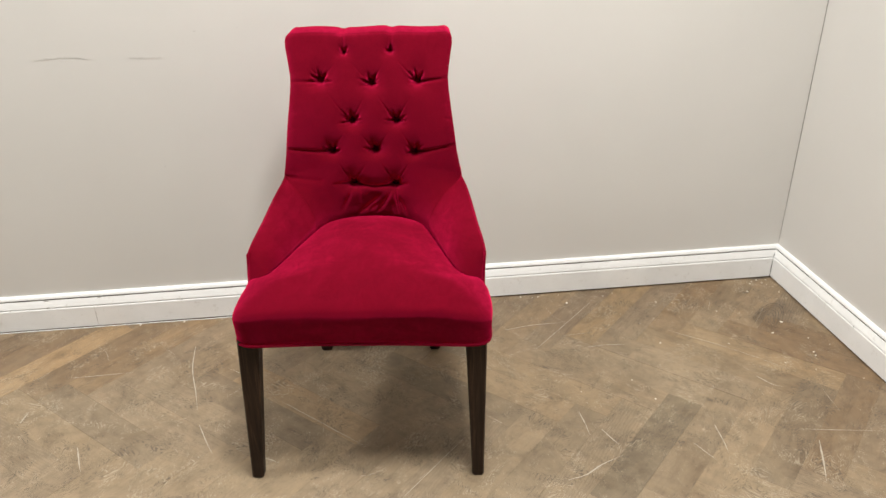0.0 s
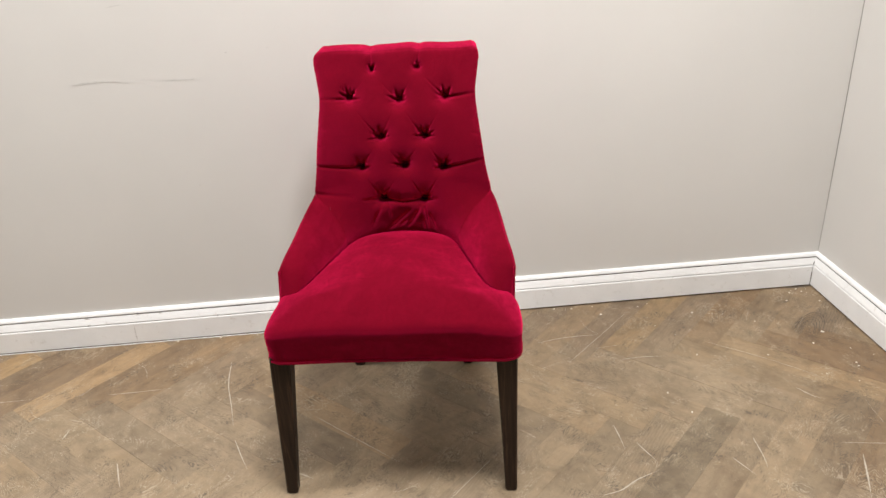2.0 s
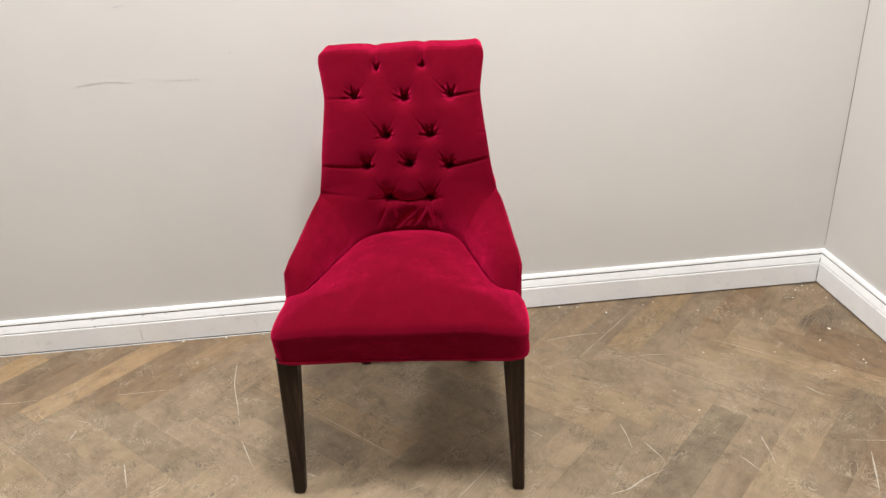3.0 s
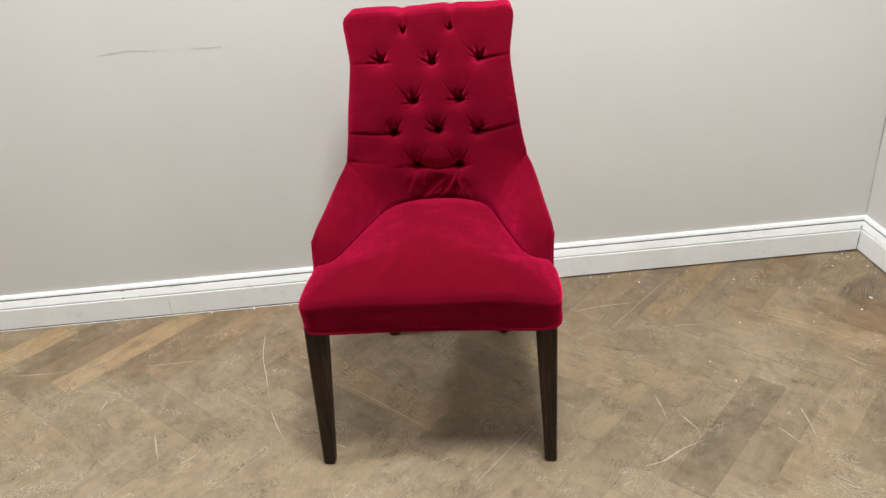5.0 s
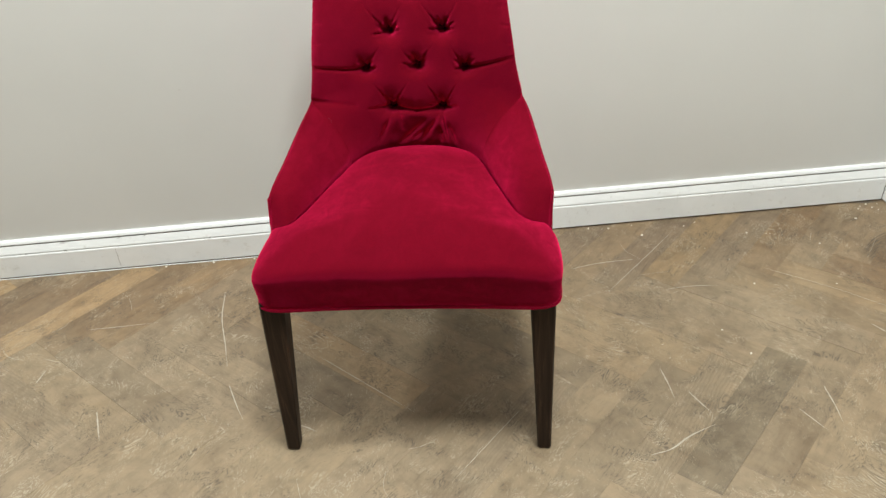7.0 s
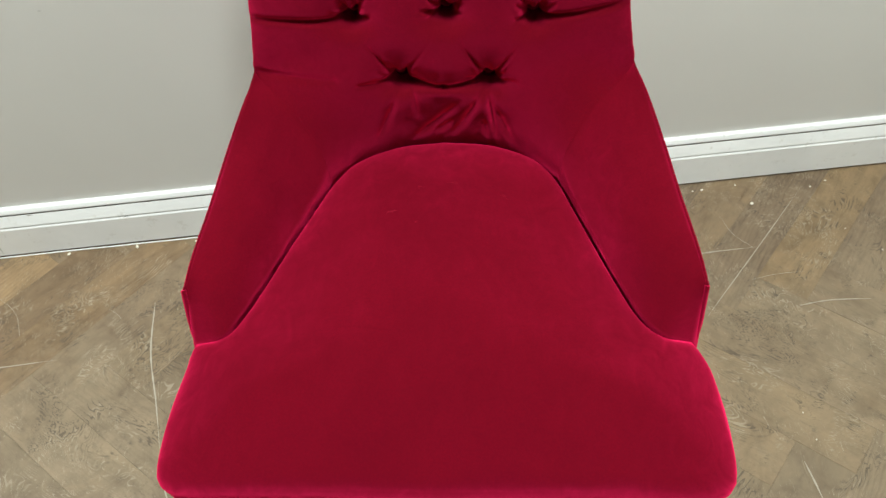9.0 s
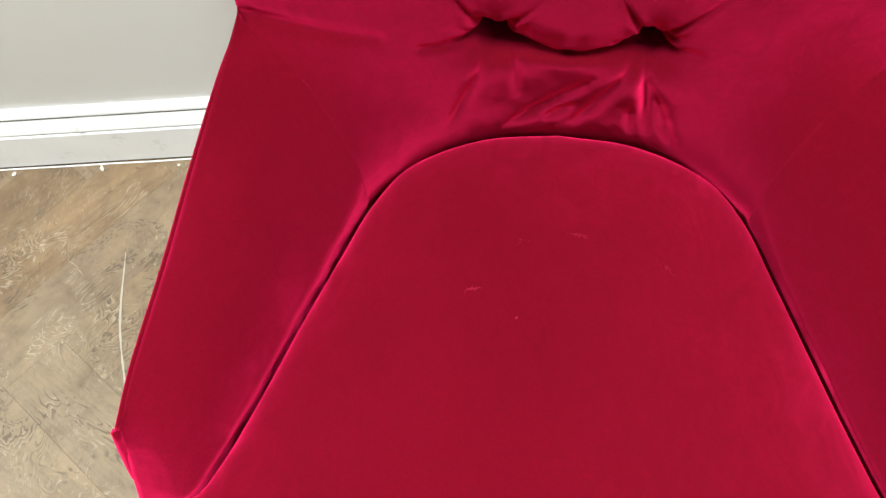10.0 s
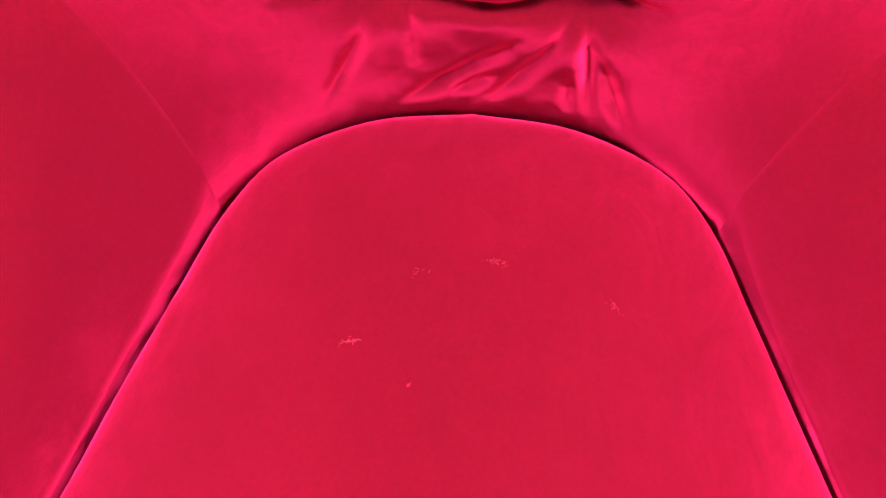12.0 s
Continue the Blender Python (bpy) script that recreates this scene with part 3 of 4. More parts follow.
def backrest():
    nu, nv = 260, 330
    edge, mid = spline(EDGE, nv), spline(MIDDLE, nv)
    u = np.linspace(-1, 1, nu + 1)
    low = np.clip(1 - (np.arange(nv + 1) / nv) / 0.24, 0, 1)[:, None]  # 1 at the cushion, 0 above the arms
    U = np.abs(u)[None, :]
    x = u[None, :] * edge[:, 0:1]
    bend = U ** (2.6 + 0.4 * low)
    y = mid[:, 1:2] + (edge[:, 1:2] - mid[:, 1:2]) * bend
    z = mid[:, 2:3] + (edge[:, 2:3] - mid[:, 2:3]) * U**2.2
    # rolled side edges above the arms
    roll = np.clip((U - 0.90) / 0.10, 0, 1) ** 2 * np.clip((edge[:, 2:3] - 0.545) / 0.05, 0, 1)
    y = y + 0.005 * roll
    h = tuft(x, z)
    soft = np.clip((1 - U) / 0.05, 0, 1)
    puff = 0.004 * np.sin(np.clip((z - 0.50) / 0.36, 0, 1) * math.pi) * (1 - U**4)
    h = h * (soft * low + (0.35 + 0.65 * soft) * (1 - low)) + puff
    up = np.clip((np.arange(nv + 1) / nv - 0.90) / 0.10, 0, 1)[:, None] ** 2
    for bx in (BUTTONS[0][0] - 0.006, BUTTONS[1][0] + 0.004):
        z = z - 0.0035 * up * np.exp(-(((x - bx) / 0.010) ** 2))
    y, z = y - h * 0.97, z + h * 0.2 + 0.0015 * up * np.sin(x * 38)
    x = x + (0.0035 * u[None, :] - 0.0005) * np.clip((edge[:, 2:3] - 0.54) / 0.08, 0, 1)
    rows = [[(x[j, i], y[j, i], z[j, i]) for i in range(nu + 1)] for j in range(nv + 1)]
    bm = bmesh.new()
    vs = grid_into(bm, rows)
    # boxed border going back from the sides and the top
    k0 = int(np.argmax(edge[:, 0]))
    border = [vs[j][0] for j in range(k0, nv + 1)] + vs[nv][1:-1] + [vs[j][nu] for j in range(nv, k0 - 1, -1)]
    last = border
    for back, shrink in ((0.003, 1.001), (0.030, 0.988), (0.052, 0.980)):
        ring = []
        for w in border:
            q = w.co
            ring.append(bm.verts.new((q.x * shrink, q.y + back, q.z + 0.06 * back + 0.001)))
        for i in range(len(ring) - 1):
            bm.faces.new((last[i], last[i + 1], ring[i + 1], ring[i]))
        last = ring
    part("backrest", bm, VELVET, chair)


def rear_panel():
    bm = bmesh.new()
    rows = []
    for xx, yy, zz in [(0.196, 0.445, 0.355)] + [(e[0] * 0.975, e[1] + 0.056, e[2] - 0.10 * max(0.0, e[2] - 0.78)) for e in spline(EDGE[3:], 24)]:
        rows.append([(k * xx, yy + 0.012 * (1 - k * k) * (1 if zz < 0.86 else 0.3), zz) for k in np.linspace(-1, 1, 17)])
    vs = grid_into(bm, rows)
    # its front side, a few centimetres inside
    inner = grid_into(bm, [[(q[0] * 0.96, q[1] - 0.012, q[2]) for q in row] for row in rows])
    loop_a = [r[0] for r in vs] + vs[-1][1:] + [r[-1] for r in vs[::-1]][1:] + vs[0][::-1][1:-1]
    loop_b = [r[0] for r in inner] + inner[-1][1:] + [r[-1] for r in inner[::-1]][1:] + inner[0][::-1][1:-1]
    for k in range(len(loop_a)):
        n = (k + 1) % len(loop_a)
        bm.faces.new((loop_a[k], loop_a[n], loop_b[n], loop_b[k]))
    part("rear_panel", bm, VELVET, chair)


def arm(side):
    rim = np.array([skewed(p, side) for p in spline(RIM[:7], 60)]) * (side, 1, 1)
    rim[:, 0] += 0.0027
    top = spline([(0.2515, 0.157, 0.471), (0.247, 0.193, 0.4825), (0.2365, 0.250, 0.498), (0.227, 0.310, 0.514), (0.216, 0.370, 0.530), (0.206, 0.404, 0.541)], 60)
    if side > 0:
        top[:, 0] += 0.0022
    else:
        top[:, 0] -= 0.0025 * np.sin(np.linspace(0.4, 1.0, 61) * math.pi) + 0.0018 * np.linspace(1, 0, 61) ** 2
    seam = spline(EDGE, 330)
    seam = spline(seam[: 1 + int(np.argmax(seam[:, 0]))], 40)
    nt = 40
    rows = []
    for j in range(nt + 1):
        f = j / nt
        row = []
        for i in range(61):
            s = i / 60
            # close against the cushion's side at first, then up and out to the upper edge
            g = max(0.0, (f - 0.25) / 0.75)
            p = rim[i] * (1 - g) + top[i] * g + np.array([0.030, 0.012, -0.140]) * max(0.0, 0.25 - f)
            # full padding: rolls up from the cushion and over the upper edge
            puff = 0.014 * (1 - abs(2 * g - 1) ** (1.7 if g < 0.5 else 2.8)) * math.sin(math.pi * s) ** 0.6
            p = p + np.array([-0.55, -0.30, 0.78]) * puff
            # blend to the seam with the back
            w = s**5
            p = p * (1 - w) + seam[int(round(f * 40))] * w
            row.append((side * p[0], p[1], p[2]))
        rows.append(row)
    bm = bmesh.new()
    vs = grid_into(bm, rows)
    # outside panel, down to the rail
    out = [vs[-1]]
    for f in (0.04, 0.5, 1.0):
        out.append([bm.verts.new((w.co.x * (1 - 0.01 * f) + side * 0.002, w.co.y, w.co.z + (0.356 - w.co.z) * f)) for w in vs[-1]])
    for a, b in zip(out, out[1:]):
        for k in range(60):
            bm.faces.new((a[k], a[k + 1], b[k + 1], b[k]))
    back = [bm.verts.new((w[-1].co.x * 0.99, w[-1].co.y + 0.055, w[-1].co.z)) for w in out]
    for k in range(len(out) - 1):
        bm.faces.new((out[k][-1], back[k], back[k + 1], out[k + 1][-1]))
    # front strip from the rim's first point to the outside panel
    bm.faces.new([r[0] for r in vs] + [o[0] for o in out[1:]])
    limb = part("armrest", bm, VELVET, chair)
    path = [(side * 0.2465, 0.131, 0.366), (side * 0.2485, 0.134, 0.400), (side * 0.2500, 0.139, 0.430), (side * 0.2515, 0.151, 0.460), (side * 0.2522, 0.156, 0.470)]
    path = [(x + 0.0026 * (z - 0.366) / 0.104, y, z) for x, y, z in path]
    bm = bmesh.new()
    tube(bm, spline(path, 16), 0.0028, 6)
    part("front_welt", bm, VELVET, limb)
    bm = bmesh.new()
    tube(bm, [(side * (abs(q[0]) + 0.002), q[1], q[2] - 0.002) for q in top], 0.0018, 6)
    part("side_welt", bm, VELVET, limb)


def button(x, z):
    k = int(np.argmin([abs(m[2] - z) for m in spline(MIDDLE, 200)]))
    m = spline(MIDDLE, 200)[k]
    e = spline(EDGE, 200)[k]
    y = m[1] + (e[1] - m[1]) * (abs(x) / e[0]) ** 2.4 + 0.036
    bm = bmesh.new()
    bmesh.ops.create_uvsphere(bm, u_segments=14, v_segments=8, radius=0.0062)
    bmesh.ops.transform(bm, matrix=pose(x, y, z) @ Matrix.Diagonal((1, 0.5, 1, 1)), verts=bm.verts)
    part("button", bm, VELVET, chair, "velvet-covered upholstery button")


def leg(x, y, lean_x, lean_y, top, foot, high=0.361):
    bm = bmesh.new()
    rows = []
    for f in (0.0, 0.012, 0.5, 1.0):
        half = (foot + (top - foot) * f) / 2 - (0.002 if f == 0 else 0)
        cx, cy, cz = x + lean_x * f, y + lean_y * f, high * f
        c = min(0.003, half * 0.3)
        rows.append([(cx + a, cy + b, cz) for a, b in ((-half + c, -half), (half - c, -half), (half, -half + c), (half, half - c), (half - c, half), (-half + c, half), (-half, half - c), (-half, -half + c))])
    vs = grid_into(bm, rows, True)
    bm.faces.new(vs[0])
    bm.faces.new(vs[-1])
    part("leg", bm, LEG, chair, "dark stained tapered wooden leg", smooth=False)


seat()
backrest()
rear_panel()
arm(-1)
arm(1)
for bx, bz in BUTTONS:
    button(bx, bz)
leg(-0.2475, 0.000, 0.022, 0.006, 0.043, 0.025)
leg(0.2375, 0.004, -0.006, 0.004, 0.043, 0.025)
leg(-0.162, 0.490, 0.0, -0.075, 0.042, 0.028)
leg(0.136, 0.492, 0.0, -0.075, 0.042, 0.028)

# the lie of the nap: forward on the seat and down its front, hardly any on the back, forward and down on the arms
LIES = {"seat": (0.0, -0.24, -0.12), "armrest": (0.0, -0.14, -0.12), "backrest": (0.0, 0.0, 0.05)}
for ob in chair.children_recursive:
    lie = LIES.get(ob.name.split(".")[0].replace("seat_welt", "seat"), (0.0, 0.0, -0.24))
    ob.color = tuple(0.5 + 0.5 * k for k in lie) + (1.0 if ob.name.startswith("backrest") else 0.0,)

# ======== the floor: herringbone planks, five widths long ========
W, N = 0.0852, 5
U0, V0 = 0.0, -0.018
v, f = box(XL - 0.15, XR + 0.15, YF - 0.15, 0.15, -0.12, -0.004)
floor = tagged(piece("floor", v, f, JOINT), "worn grey-brown oak herringbone plank floor", "floor", kind="structure")
DU, DV = (np.array([math.cos(radians(a)), math.sin(radians(a))]) for a in (46.2, -42.7))  # laid a little out of square


def clipped(poly):
    """The part of a flat polygon inside the room."""
    for side, limit in (((math.cos(LEAN), math.sin(LEAN)), EX * math.cos(LEAN)), ((0, 1), 0.0), ((-1, 0), -XL), ((0, -1), -YF)):
        out = []
        for k in range(len(poly)):
            a, b = poly[k - 1], poly[k]
            da, db = a @ side - limit, b @ side - limit
            ia, ib = da <= 1e-9, db <= 1e-9
            if ia != ib:
                out.append(a + (b - a) * da / (da - db))
            if ib:
                out.append(b)
        poly = out
        if len(poly) < 3:
            return []
    return poly


def plank_mesh(poly, thick=0.006):
    """Chamfered slab over a polygon: top inset, sides down."""
    c = sum(poly) / len(poly)
    n = len(poly)
    top = []
    for q in poly:
        d = q - c
        top.append(c + d * (1 - 0.0003 / max(0.012, np.linalg.norm(d) * 0.35)))
    verts = [(*q, 0.0) for q in top] + [(*q, -0.0003) for q in poly] + [(*q, -thick) for q in poly]
    faces = [tuple(range(n))]
    for k in range(n):
        m = (k + 1) % n
        faces += [(k, k + n, m + n, m), (k + n, k + 2 * n, m + 2 * n, m + n)]
    return verts, faces


# planks that stand out from the rest: a place on each, along u and v, and its tint
MARKED = [(-0.90, 0.02, (0.47, 0.47, 0.48)), (-0.85, 0.11, (0.84, 0.83, 0.82)), (-0.80, 0.19, (1.02, 1.00, 0.97)), (-0.72, 0.28, (0.72, 0.71, 0.72)), (-0.65, 0.36, (0.84, 0.79, 0.75)),
          (-1.05, -0.145, (0.80, 0.80, 0.81)), (-1.00, -0.06, (1.04, 1.02, 0.98)), (-0.96, -0.35, (1.14, 1.10, 1.02)), (-1.05, -0.45, (0.86, 0.86, 0.86)), (-0.88, -0.25, (1.06, 1.04, 0.99)),
          (-1.30, -0.70, (1.22, 1.13, 0.98)), (-1.39, -0.80, (0.76, 0.75, 0.74)), (-1.50, -1.42, (1.42, 1.31, 1.10)), (-1.60, -1.51, (0.86, 0.81, 0.76)), (-1.62, -1.60, (0.85, 0.80, 0.75)), (-1.75, -1.68, (1.32, 1.22, 1.00)),
          (-1.40, -1.34, (0.86, 0.80, 0.74)), (-1.35, -1.25, (0.98, 0.92, 0.85)), (-1.65, -1.10, (0.80, 0.81, 0.84)), (-0.50, -0.32, (1.14, 1.10, 1.00)), (-0.60, -0.40, (0.94, 0.93, 0.93)),
          (-0.45, 0.10, (1.12, 1.07, 0.98)), (-0.54, 0.05, (0.82, 0.79, 0.76)), (-0.37, 0.15, (0.84, 0.77, 0.71)), (-0.28, 0.20, (0.95, 0.86, 0.76)), (-0.40, -0.12, (0.92, 0.84, 0.76))]
whole = {}
rest_v, rest_f = [], []
GAP = 0.00005
for p in range(-160, 16):
    for q in range(-100, 100):
        d = (p - q) % (2 * N)
        if d == N:      # first cell of a plank along v: it fills q .. q + N
            a0, a1, b0, b1 = p, p + 1, q, q + N
        elif d == N + 1:    # first cell of a plank along u
            a0, a1, b0, b1 = p, p + N, q, q + 1
        else:
            continue
        corner = [U0 + a * W + g for a, g in ((a0, GAP), (a1, -GAP))], [V0 + b * W + g for b, g in ((b0, GAP), (b1, -GAP))]
        world_poly = [DU * corner[0][i] + DV * corner[1][j] for i, j in ((0, 0), (1, 0), (1, 1), (0, 1))]
        c = sum(world_poly) / 4
        if c[0] > XR + 0.35 or c[1] > 0.35 or c[0] < XL - 0.3 or c[1] < YF - 0.3:
            continue
        inside = clipped(world_poly)
        if len(inside) < 3:
            continue
        along = DV if a1 - a0 == 1 else DU
        turn = math.atan2(along[1], along[0]) - math.pi / 2
        if c[0] > -3.1 and c[1] > -2.2:
            rot = np.array([[math.cos(-turn), -math.sin(-turn)], [math.sin(-turn), math.cos(-turn)]])
            local = [rot @ (k - c) for k in inside]
            if sum(local[k - 1][0] * local[k][1] - local[k - 1][1] * local[k][0] for k in range(len(local))) < 0:
                local = local[::-1]
            if len(inside) == 4 and all(np.allclose(i, k) for i, k in zip(inside, world_poly)):
                if a1 - a0 not in whole:
                    whole[a1 - a0] = mesh_of("plank", *plank_mesh(local), PLANK)
                me = whole[a1 - a0]
            else:
                me = mesh_of("plank", *plank_mesh(local), PLANK)
            ob = new("plank", me)
            ob.parent = floor
            ob.color = (*next((tint for mu, mv, tint in MARKED if corner[0][0] < mu < corner[0][1] and corner[1][0] < mv < corner[1][1]), (1, 1, 1)), 1)
            ob.matrix_world = Matrix.Translation((c[0], c[1], 0.0006 * noise.noise((c[0] * 7, c[1] * 7, 0)))) @ Matrix.Rotation(turn, 4, "Z")
        else:
            if sum(inside[k - 1][0] * inside[k][1] - inside[k - 1][1] * inside[k][0] for k in range(len(inside))) < 0:
                inside = inside[::-1]
            vv, ff = plank_mesh(inside)
            base = len(rest_v)
            rest_v += vv
            rest_f += [tuple(k + base for k in g) for g in ff]
tagged(piece("plank_field", rest_v, rest_f, plank_wood(True), floor), kind="stuff")

# ======== wear and litter ========
def strip(name, points, width, material, parent, at, label=""):
    """A thin ragged mark: points on a plane, at() lifts them into the room."""
    q = spline([(*k, 0) for k in points], 6 * len(points))[:, :2]
    d = np.gradient(q, axis=0)
    d /= np.linalg.norm(d, axis=1)[:, None]
    side = np.stack([-d[:, 1], d[:, 0]], 1)
    verts, faces = [], []
    n = len(q)
    for k in range(n):
        f = k / (n - 1)
        w = width * (0.25 + 0.75 * math.sin(math.pi * min(1, f * 1.15)) ** 0.5) * (0.65 + 0.5 * noise.noise((q[k][0] * 90, q[k][1] * 90, 0)))
        w = max(w, 0.0003)
        verts += [at(*(q[k] + side[k] * w / 2)), at(*(q[k] - side[k] * w / 2))]
        if k:
            faces.append((2 * k - 2, 2 * k - 1, 2 * k + 1, 2 * k))
    piece(name, verts, faces, material, parent, label)


def on_floor(x, y):
    return (x, y, 0.0011)


SCRATCHES = [
    (0.0042, [(-1.766, -0.163), (-1.758, -0.268), (-1.735, -0.367), (-1.718, -0.447)]), (0.0034, [(-1.705, -0.505), (-1.678, -0.573), (-1.66, -0.613)]),
    (0.0045, [(-1.975, -0.55), (-1.955, -0.608), (-1.946, -0.633)]), (0.0045, [(-0.872, -0.803), (-0.83, -0.793), (-0.785, -0.766), (-0.729, -0.744)]),
    (0.0036, [(-0.788, -0.58), (-0.785, -0.626), (-0.785, -0.668)]), (0.0034, [(-0.752, -0.65), (-0.739, -0.684), (-0.725, -0.715)]),
    (0.0034, [(-0.899, -0.2), (-0.817, -0.186), (-0.713, -0.184)]), (0.0030, [(-0.69, -0.316), (-0.636, -0.312), (-0.57, -0.318)]),
    (0.0034, [(-0.482, -0.671), (-0.485, -0.726), (-0.491, -0.769)]), (0.0030, [(-2.077, -0.267), (-2.002, -0.266), (-1.913, -0.263)]),
    (0.0028, [(-2.44, -0.253), (-2.349, -0.258), (-2.275, -0.255)]), (0.0045, [(-2.14, -0.441), (-2.132, -0.4)]),
    (0.0042, [(-1.545, -0.64), (-1.519, -0.655), (-1.506, -0.665)]), (0.0036, [(-0.294, -0.502), (-0.272, -0.539), (-0.248, -0.558)]),
    (0.0022, [(-0.293, -0.713), (-0.184, -0.732), (-0.099, -0.746)]), (0.0055, [(-0.266, -0.756), (-0.296, -0.827), (-0.322, -0.884)]), (0.0030, [(-0.556, -0.726), (-0.528, -0.786)]),
]
for width, points in SCRATCHES:
    strip("scratch", points, width, SCUFF, floor, on_floor)
for width, points in [(0.0026, [(-1.512, -0.442), (-1.41, -0.540), (-1.309, -0.637)]), (0.0024, [(-0.842, -0.317), (-0.71, -0.184), (-0.579, -0.050)]), (0.0020, [(-1.239, -0.811), (-1.144, -0.708), (-1.079, -0.638)]),
                      (0.0020, [(-0.440, -0.265), (-0.305, -0.375), (-0.183, -0.499)])]:
    strip("worn_edge", points, width, SCUFF, floor, on_floor)
# a cathedral figure in one plank by the corner: arches one inside the other
ARCH, HEART = [(-0.174, -0.235), (-0.127, -0.197), (-0.078, -0.168), (-0.057, -0.182), (-0.068, -0.217), (-0.100, -0.263), (-0.131, -0.297)], (-0.178, -0.285)
for k in range(9):
    f = 1 - 0.1 * k
    arch = [(HEART[0] + (x - HEART[0]) * f + 0.0016 * math.sin(9 * k + 40 * y), HEART[1] + (y - HEART[1]) * f + 0.0016 * math.cos(7 * k + 50 * x)) for x, y in ARCH]
    strip("grain_line", arch, 0.0034 - 0.0002 * k, GRAIN, floor, on_floor)
rng = random.Random(5)
for k in range(26):
    cx, cy, turn, size = rng.uniform(-2.5, -0.1), rng.uniform(-1.05, -0.1), rng.uniform(0, 3.1), rng.uniform(0.012, 0.055)
    bend = rng.uniform(-0.25, 0.25)
    pts = [(cx + size * f * math.cos(turn + bend * f), cy + size * f * math.sin(turn + bend * f)) for f in (-1, 0, 1)]
    strip("scratch", pts, rng.uniform(0.0008, 0.0018), SCUFF, floor, on_floor)

north, east = bpy.data.objects["wall_north"], bpy.data.objects["wall_east"]
for width, points in [(0.006, [(-2.066, 0.772), (-1.989, 0.778), (-1.925, 0.769)]), (0.004, [(-1.84, 0.77), (-1.799, 0.768), (-1.765, 0.768)]), (0.006, [(-1.770, 0.767), (-1.757, 0.768)]),
                      (0.004, [(-1.936, 0.957), (-1.899, 0.962)]), (0.004, [(-1.800, 0.476), (-1.795, 0.477)]),
                      (0.005, [(-1.672, 0.829), (-1.664, 0.83)]), (0.004, [(-1.565, 0.835), (-1.558, 0.836)]), (0.004, [(-0.596, 0.638), (-0.590, 0.638)]), (0.004, [(-0.362, 0.131), (-0.356, 0.132)])]:
    strip("scuff_mark", points, width, GREY_WALL, north, lambda x, z: (x, -0.0006, z))
board = bpy.data.objects["baseboard_north"]
for x, z, w, h in [(-2.19, 0.0935, 0.016, 0.004), (-2.188, 0.074, 0.011, 0.005), (-2.045, 0.0937, 0.012, 0.003), (-1.814, 0.0735, 0.010, 0.003), (-1.98, 0.0937, 0.009, 0.003), (-2.29, 0.073, 0.006, 0.003), (-1.62, 0.0735, 0.008, 0.002)]:
    strip("paint_chip", [(x - w / 2, z), (x, z + 0.0006), (x + w / 2, z)], h, CHIP, None, lambda a, b: (a, -0.0178 if b < 0.08 else -0.0112, b))
    mark = scene.collection.objects[-1]
    mark.parent = board
    mark.matrix_parent_inverse = board.matrix_world.inverted()
strip("paint_chip", [(-0.421, 0.066), (-0.4215, 0.072), (-0.421, 0.078)], 0.003, CHIP, east, lambda a, b: (-0.0176, a, b))
strip("corner_crack", [(-0.0012, 0.112), (-0.0016, 0.5), (-0.0012, 0.9), (-0.0015, 1.5)], 0.0032, CRACK, east, lambda y, z: (-0.0007, y, z))
for points, depth in [([(-0.0102, 0.004), (-0.0098, 0.036), (-0.0094, 0.068)], 0.0178), ([(-0.0088, 0.074), (-0.0078, 0.080), (-0.0066, 0.087)], 0.0166)]:
    strip("corner_crack", points, 0.0042, CRACK, None, lambda a, b: (a, -depth, b))
    mark = scene.collection.objects[-1]
    mark.parent = board
    mark.matrix_parent_inverse = board.matrix_world.inverted()
strip("dirt_line", [(-0.085, -0.0192), (-0.050, -0.0200), (-0.026, -0.0205), (-0.009, -0.0200)], 0.0060, CRACK, floor, on_floor)
strip("board_joint", [(-2.062, 0.008), (-2.0625, 0.035), (-2.062, 0.069)], 0.0016, SHADE_AND_DUST, None, lambda a, b: (a, -0.0178, b))
mark = scene.collection.objects[-1]
mark.parent = board
mark.matrix_parent_inverse = board.matrix_world.inverted()
bm = bmesh.new()
tube(bm, [(x, -0.0185 - 0.0008 * noise.noise((x * 14, 0, 0)), 0.0012 + 0.0006 * noise.noise((x * 9, 4, 0))) for x in np.linspace(-2.75, -1.5, 90)], 0.0012, 6)
bead = part("sealant_bead", bm, GLOSS, board)
bead.matrix_parent_inverse = board.matrix_world.inverted()


def crumb(seed):
    r = random.Random(seed)
    bm = bmesh.new()
    bmesh.ops.create_icosphere(bm, subdivisions=1, radius=1.0)
    for w in bm.verts:
        w.co *= r.uniform(0.65, 1.15)
        w.co.z *= 0.55
    low = min(w.co.z for w in bm.verts)
    for w in bm.verts:
        w.co.z -= low
    me = bpy.data.meshes.new("plaster_crumb")
    bm.to_mesh(me)
    bm.free()
    me.materials.append(CRUMB)
    return me


CRUMB_MESHES = [crumb(k) for k in range(5)]
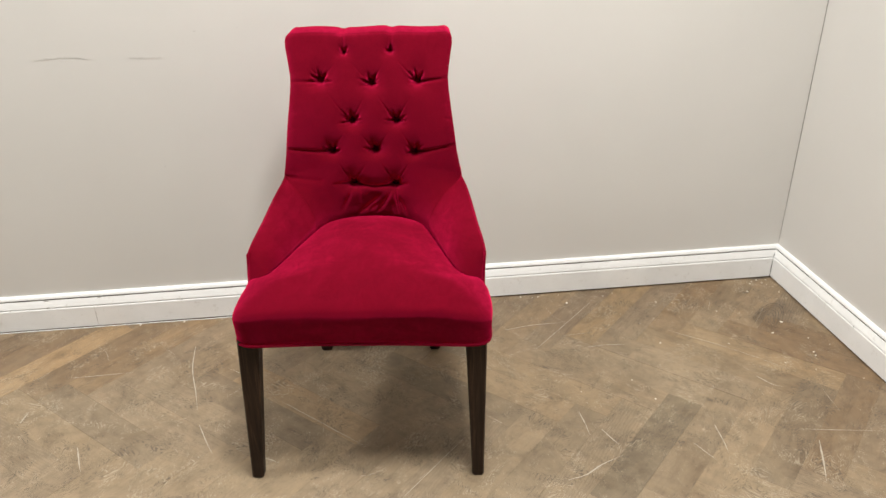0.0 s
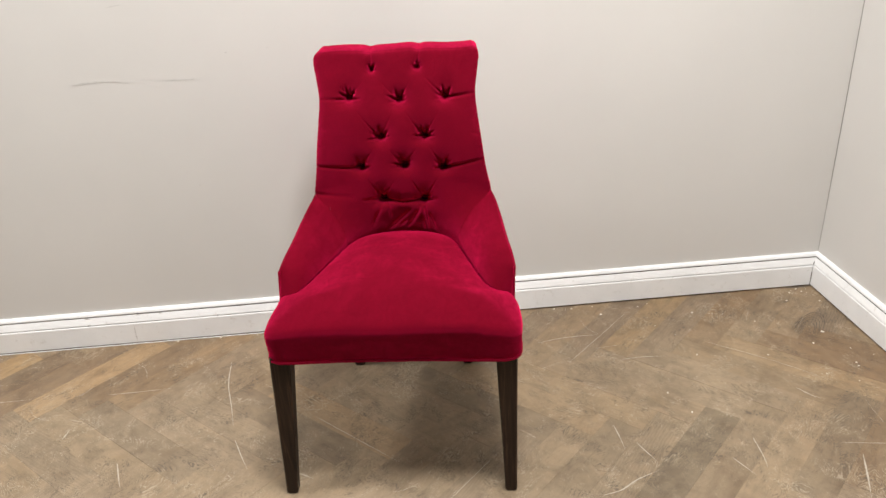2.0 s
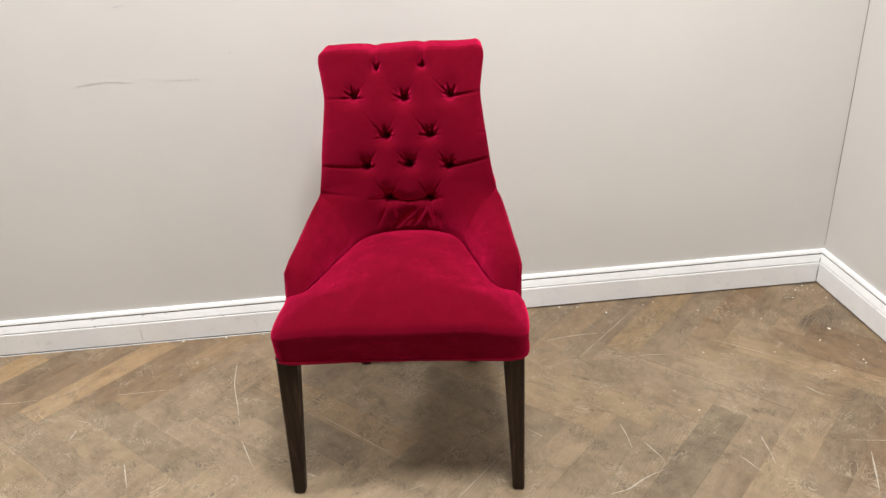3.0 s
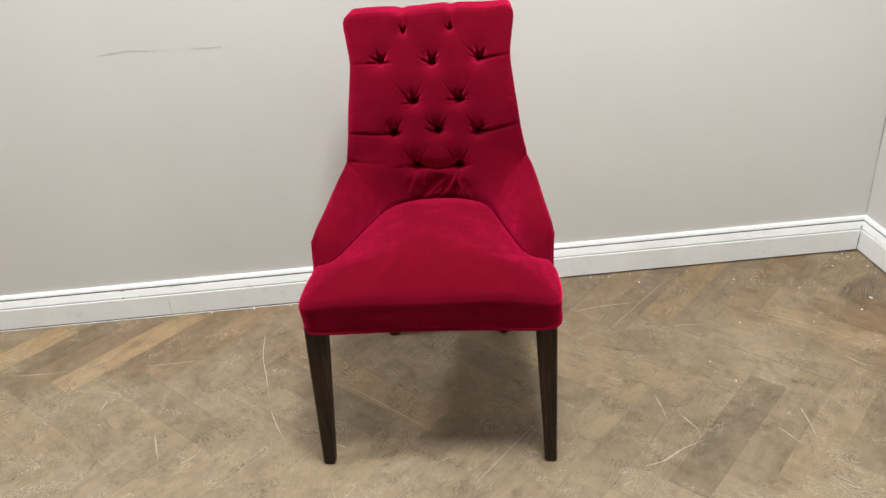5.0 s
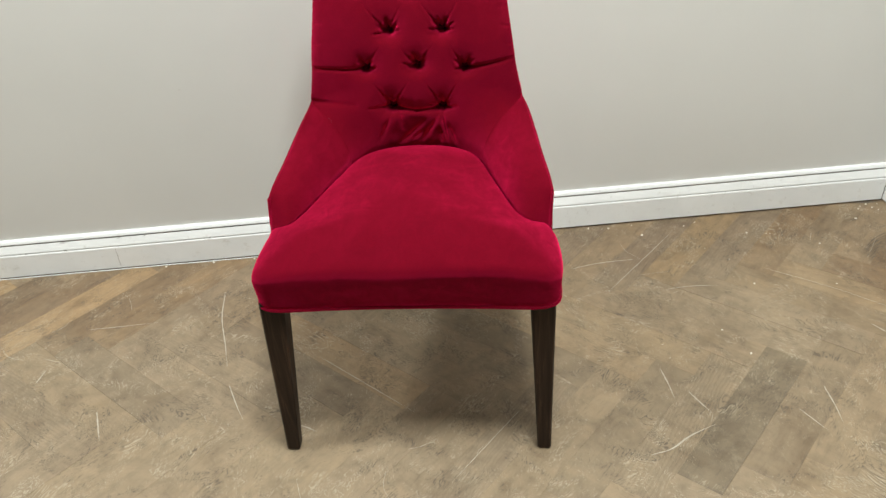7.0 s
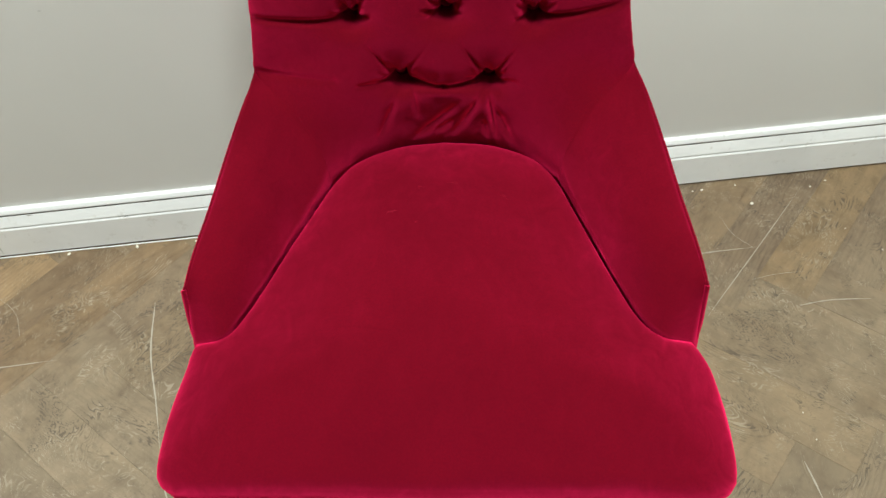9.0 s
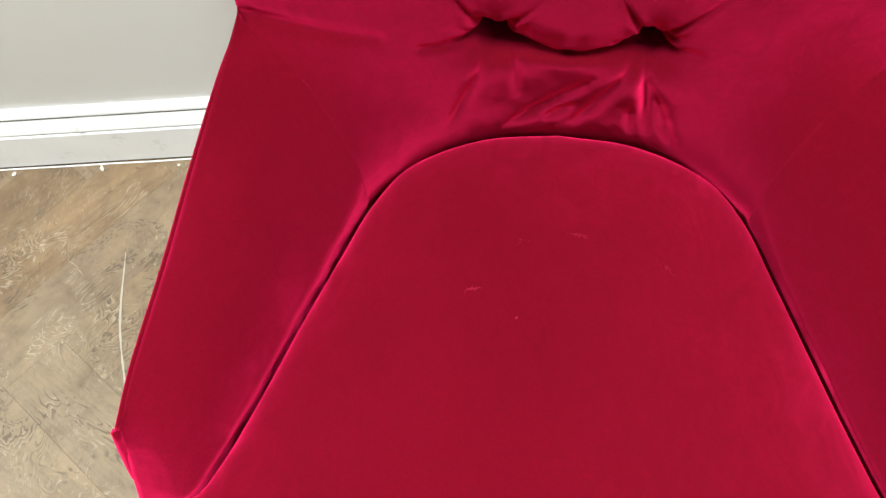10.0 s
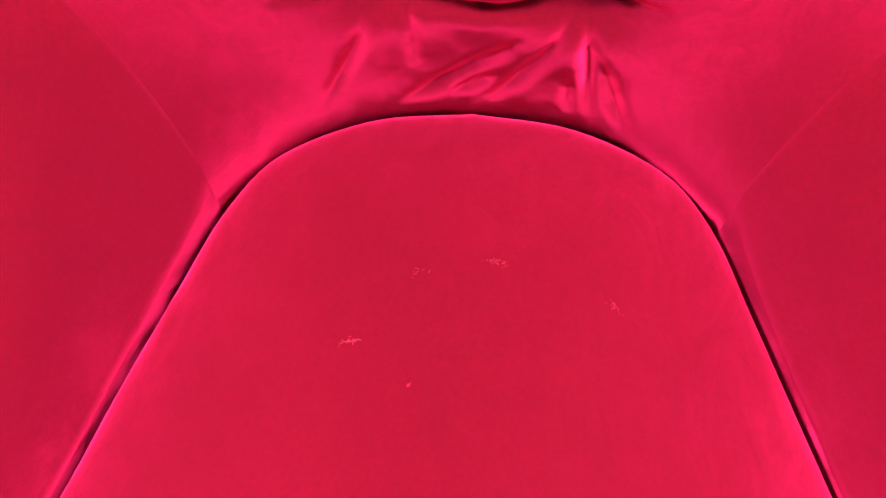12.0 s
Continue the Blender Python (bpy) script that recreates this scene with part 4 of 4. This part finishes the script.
SPOTS = [(-0.566, -0.055), (-0.532, -0.043), (-0.686, -0.083), (-0.699, -0.031), (-0.781, -0.035), (-0.764, -0.035), (-0.815, -0.026), (-0.363, -0.126), (-0.335, -0.136), (-0.372, -0.124), (-0.419, -0.114), (-0.26, -0.188), (-0.299, -0.354), (-0.484, -0.325), (-0.506, -0.22),
         (-0.155, -0.321), (-0.102, -0.27), (-0.026, -0.11), (-0.119, -0.092), (-0.079, -0.037), (-0.052, -0.049), (-0.19, -0.457), (-0.76, -0.506), (-0.758, -0.55), (-0.618, -0.477), (-0.586, -0.56), (-0.547, -0.164),
         (-0.03, -0.032), (-1.819, -0.026), (-1.944, -0.027), (-1.71, -0.028), (-0.091, -0.423), (-0.093, -0.439), (-0.126, -0.498), (-0.027, -0.395), (-0.07, -0.358), (-0.026, -0.55), (-0.152, -0.318), (-0.04, -0.06), (-0.06, -0.03), (-0.09, -0.05)]
rng = random.Random(11)
for k, (x, y) in enumerate(SPOTS):
    size = rng.uniform(0.0011, 0.0027) if k not in (28, 29, 2, 16) else 0.0036
    ob = tagged(new("plaster_crumb", CRUMB_MESHES[k % 5]), "small crumb of white plaster lying on the floor", "debris", "plaster crumbs on the floor")
    ob.matrix_world = pose(x, y, 0.0004, 0, 0, rng.uniform(0, 360)) @ Matrix.Diagonal((size * rng.uniform(1, 1.7), size, size, 1))

# crushed marks in the cushion's pile, built as added tufts of pink fibre
cushion = next(o for o in chair.children if o.name.startswith("seat"))


def resting(x, y):
    """Height of the cushion at a place of the chair."""
    hit, place, _, _ = cushion.ray_cast(Vector((x, y, 0.6)), Vector((0, 0, -1)))
    return place.z if hit else 0.48


def lint(x, y, length, turn, bow, count, spread):
    """A crushed mark in the pile: many short fibres strewn along a bow."""
    r, bm, a = random.Random(round(1e4 * (x + y))), bmesh.new(), radians(turn)
    for k in range(count):
        f = max(-1.0, min(1.0, r.gauss(0, 0.45)))
        along, across = length * f, bow * (1 - f * f) + r.gauss(0, spread)
        px, py = x + along * math.cos(a) - across * math.sin(a), y + along * math.sin(a) + across * math.cos(a)
        way, half = a + r.gauss(0, 0.7), r.uniform(0.0005, 0.0012)
        ends = [(px + half * e * math.cos(way), py + half * e * math.sin(way)) for e in (-1, 0, 1)]
        tube(bm, [(qx, qy, resting(qx, qy) + 0.0001 + h) for (qx, qy), h in zip(ends, (0.0, 0.0003, 0.0))], 0.00011, 4)
    me = bpy.data.meshes.new("lint")
    bm.to_mesh(me)
    bm.free()
    me.materials.append(CRUSHED_PILE)
    ob = tagged(new("lint", me), "small crushed mark in the velvet pile of the seat, built of pink fibres", "lint", "bits of lint on the seat")
    ob.matrix_world = chair.matrix_world.copy()


for wisp in [(-0.0521, 0.2565, 0.0050, 10, 0.0010, 34, 0.0006), (-0.0244, 0.2380, 0.0010, 80, 0.0, 10, 0.0002), (0.0114, 0.2968, 0.0060, -8, 0.0016, 24, 0.0008), (0.066, 0.2795, 0.0055, -40, 0.0016, 16, 0.0009), (-0.0230, 0.2900, 0.0050, 30, 0.0012, 10, 0.0010)]:
    lint(*wisp)
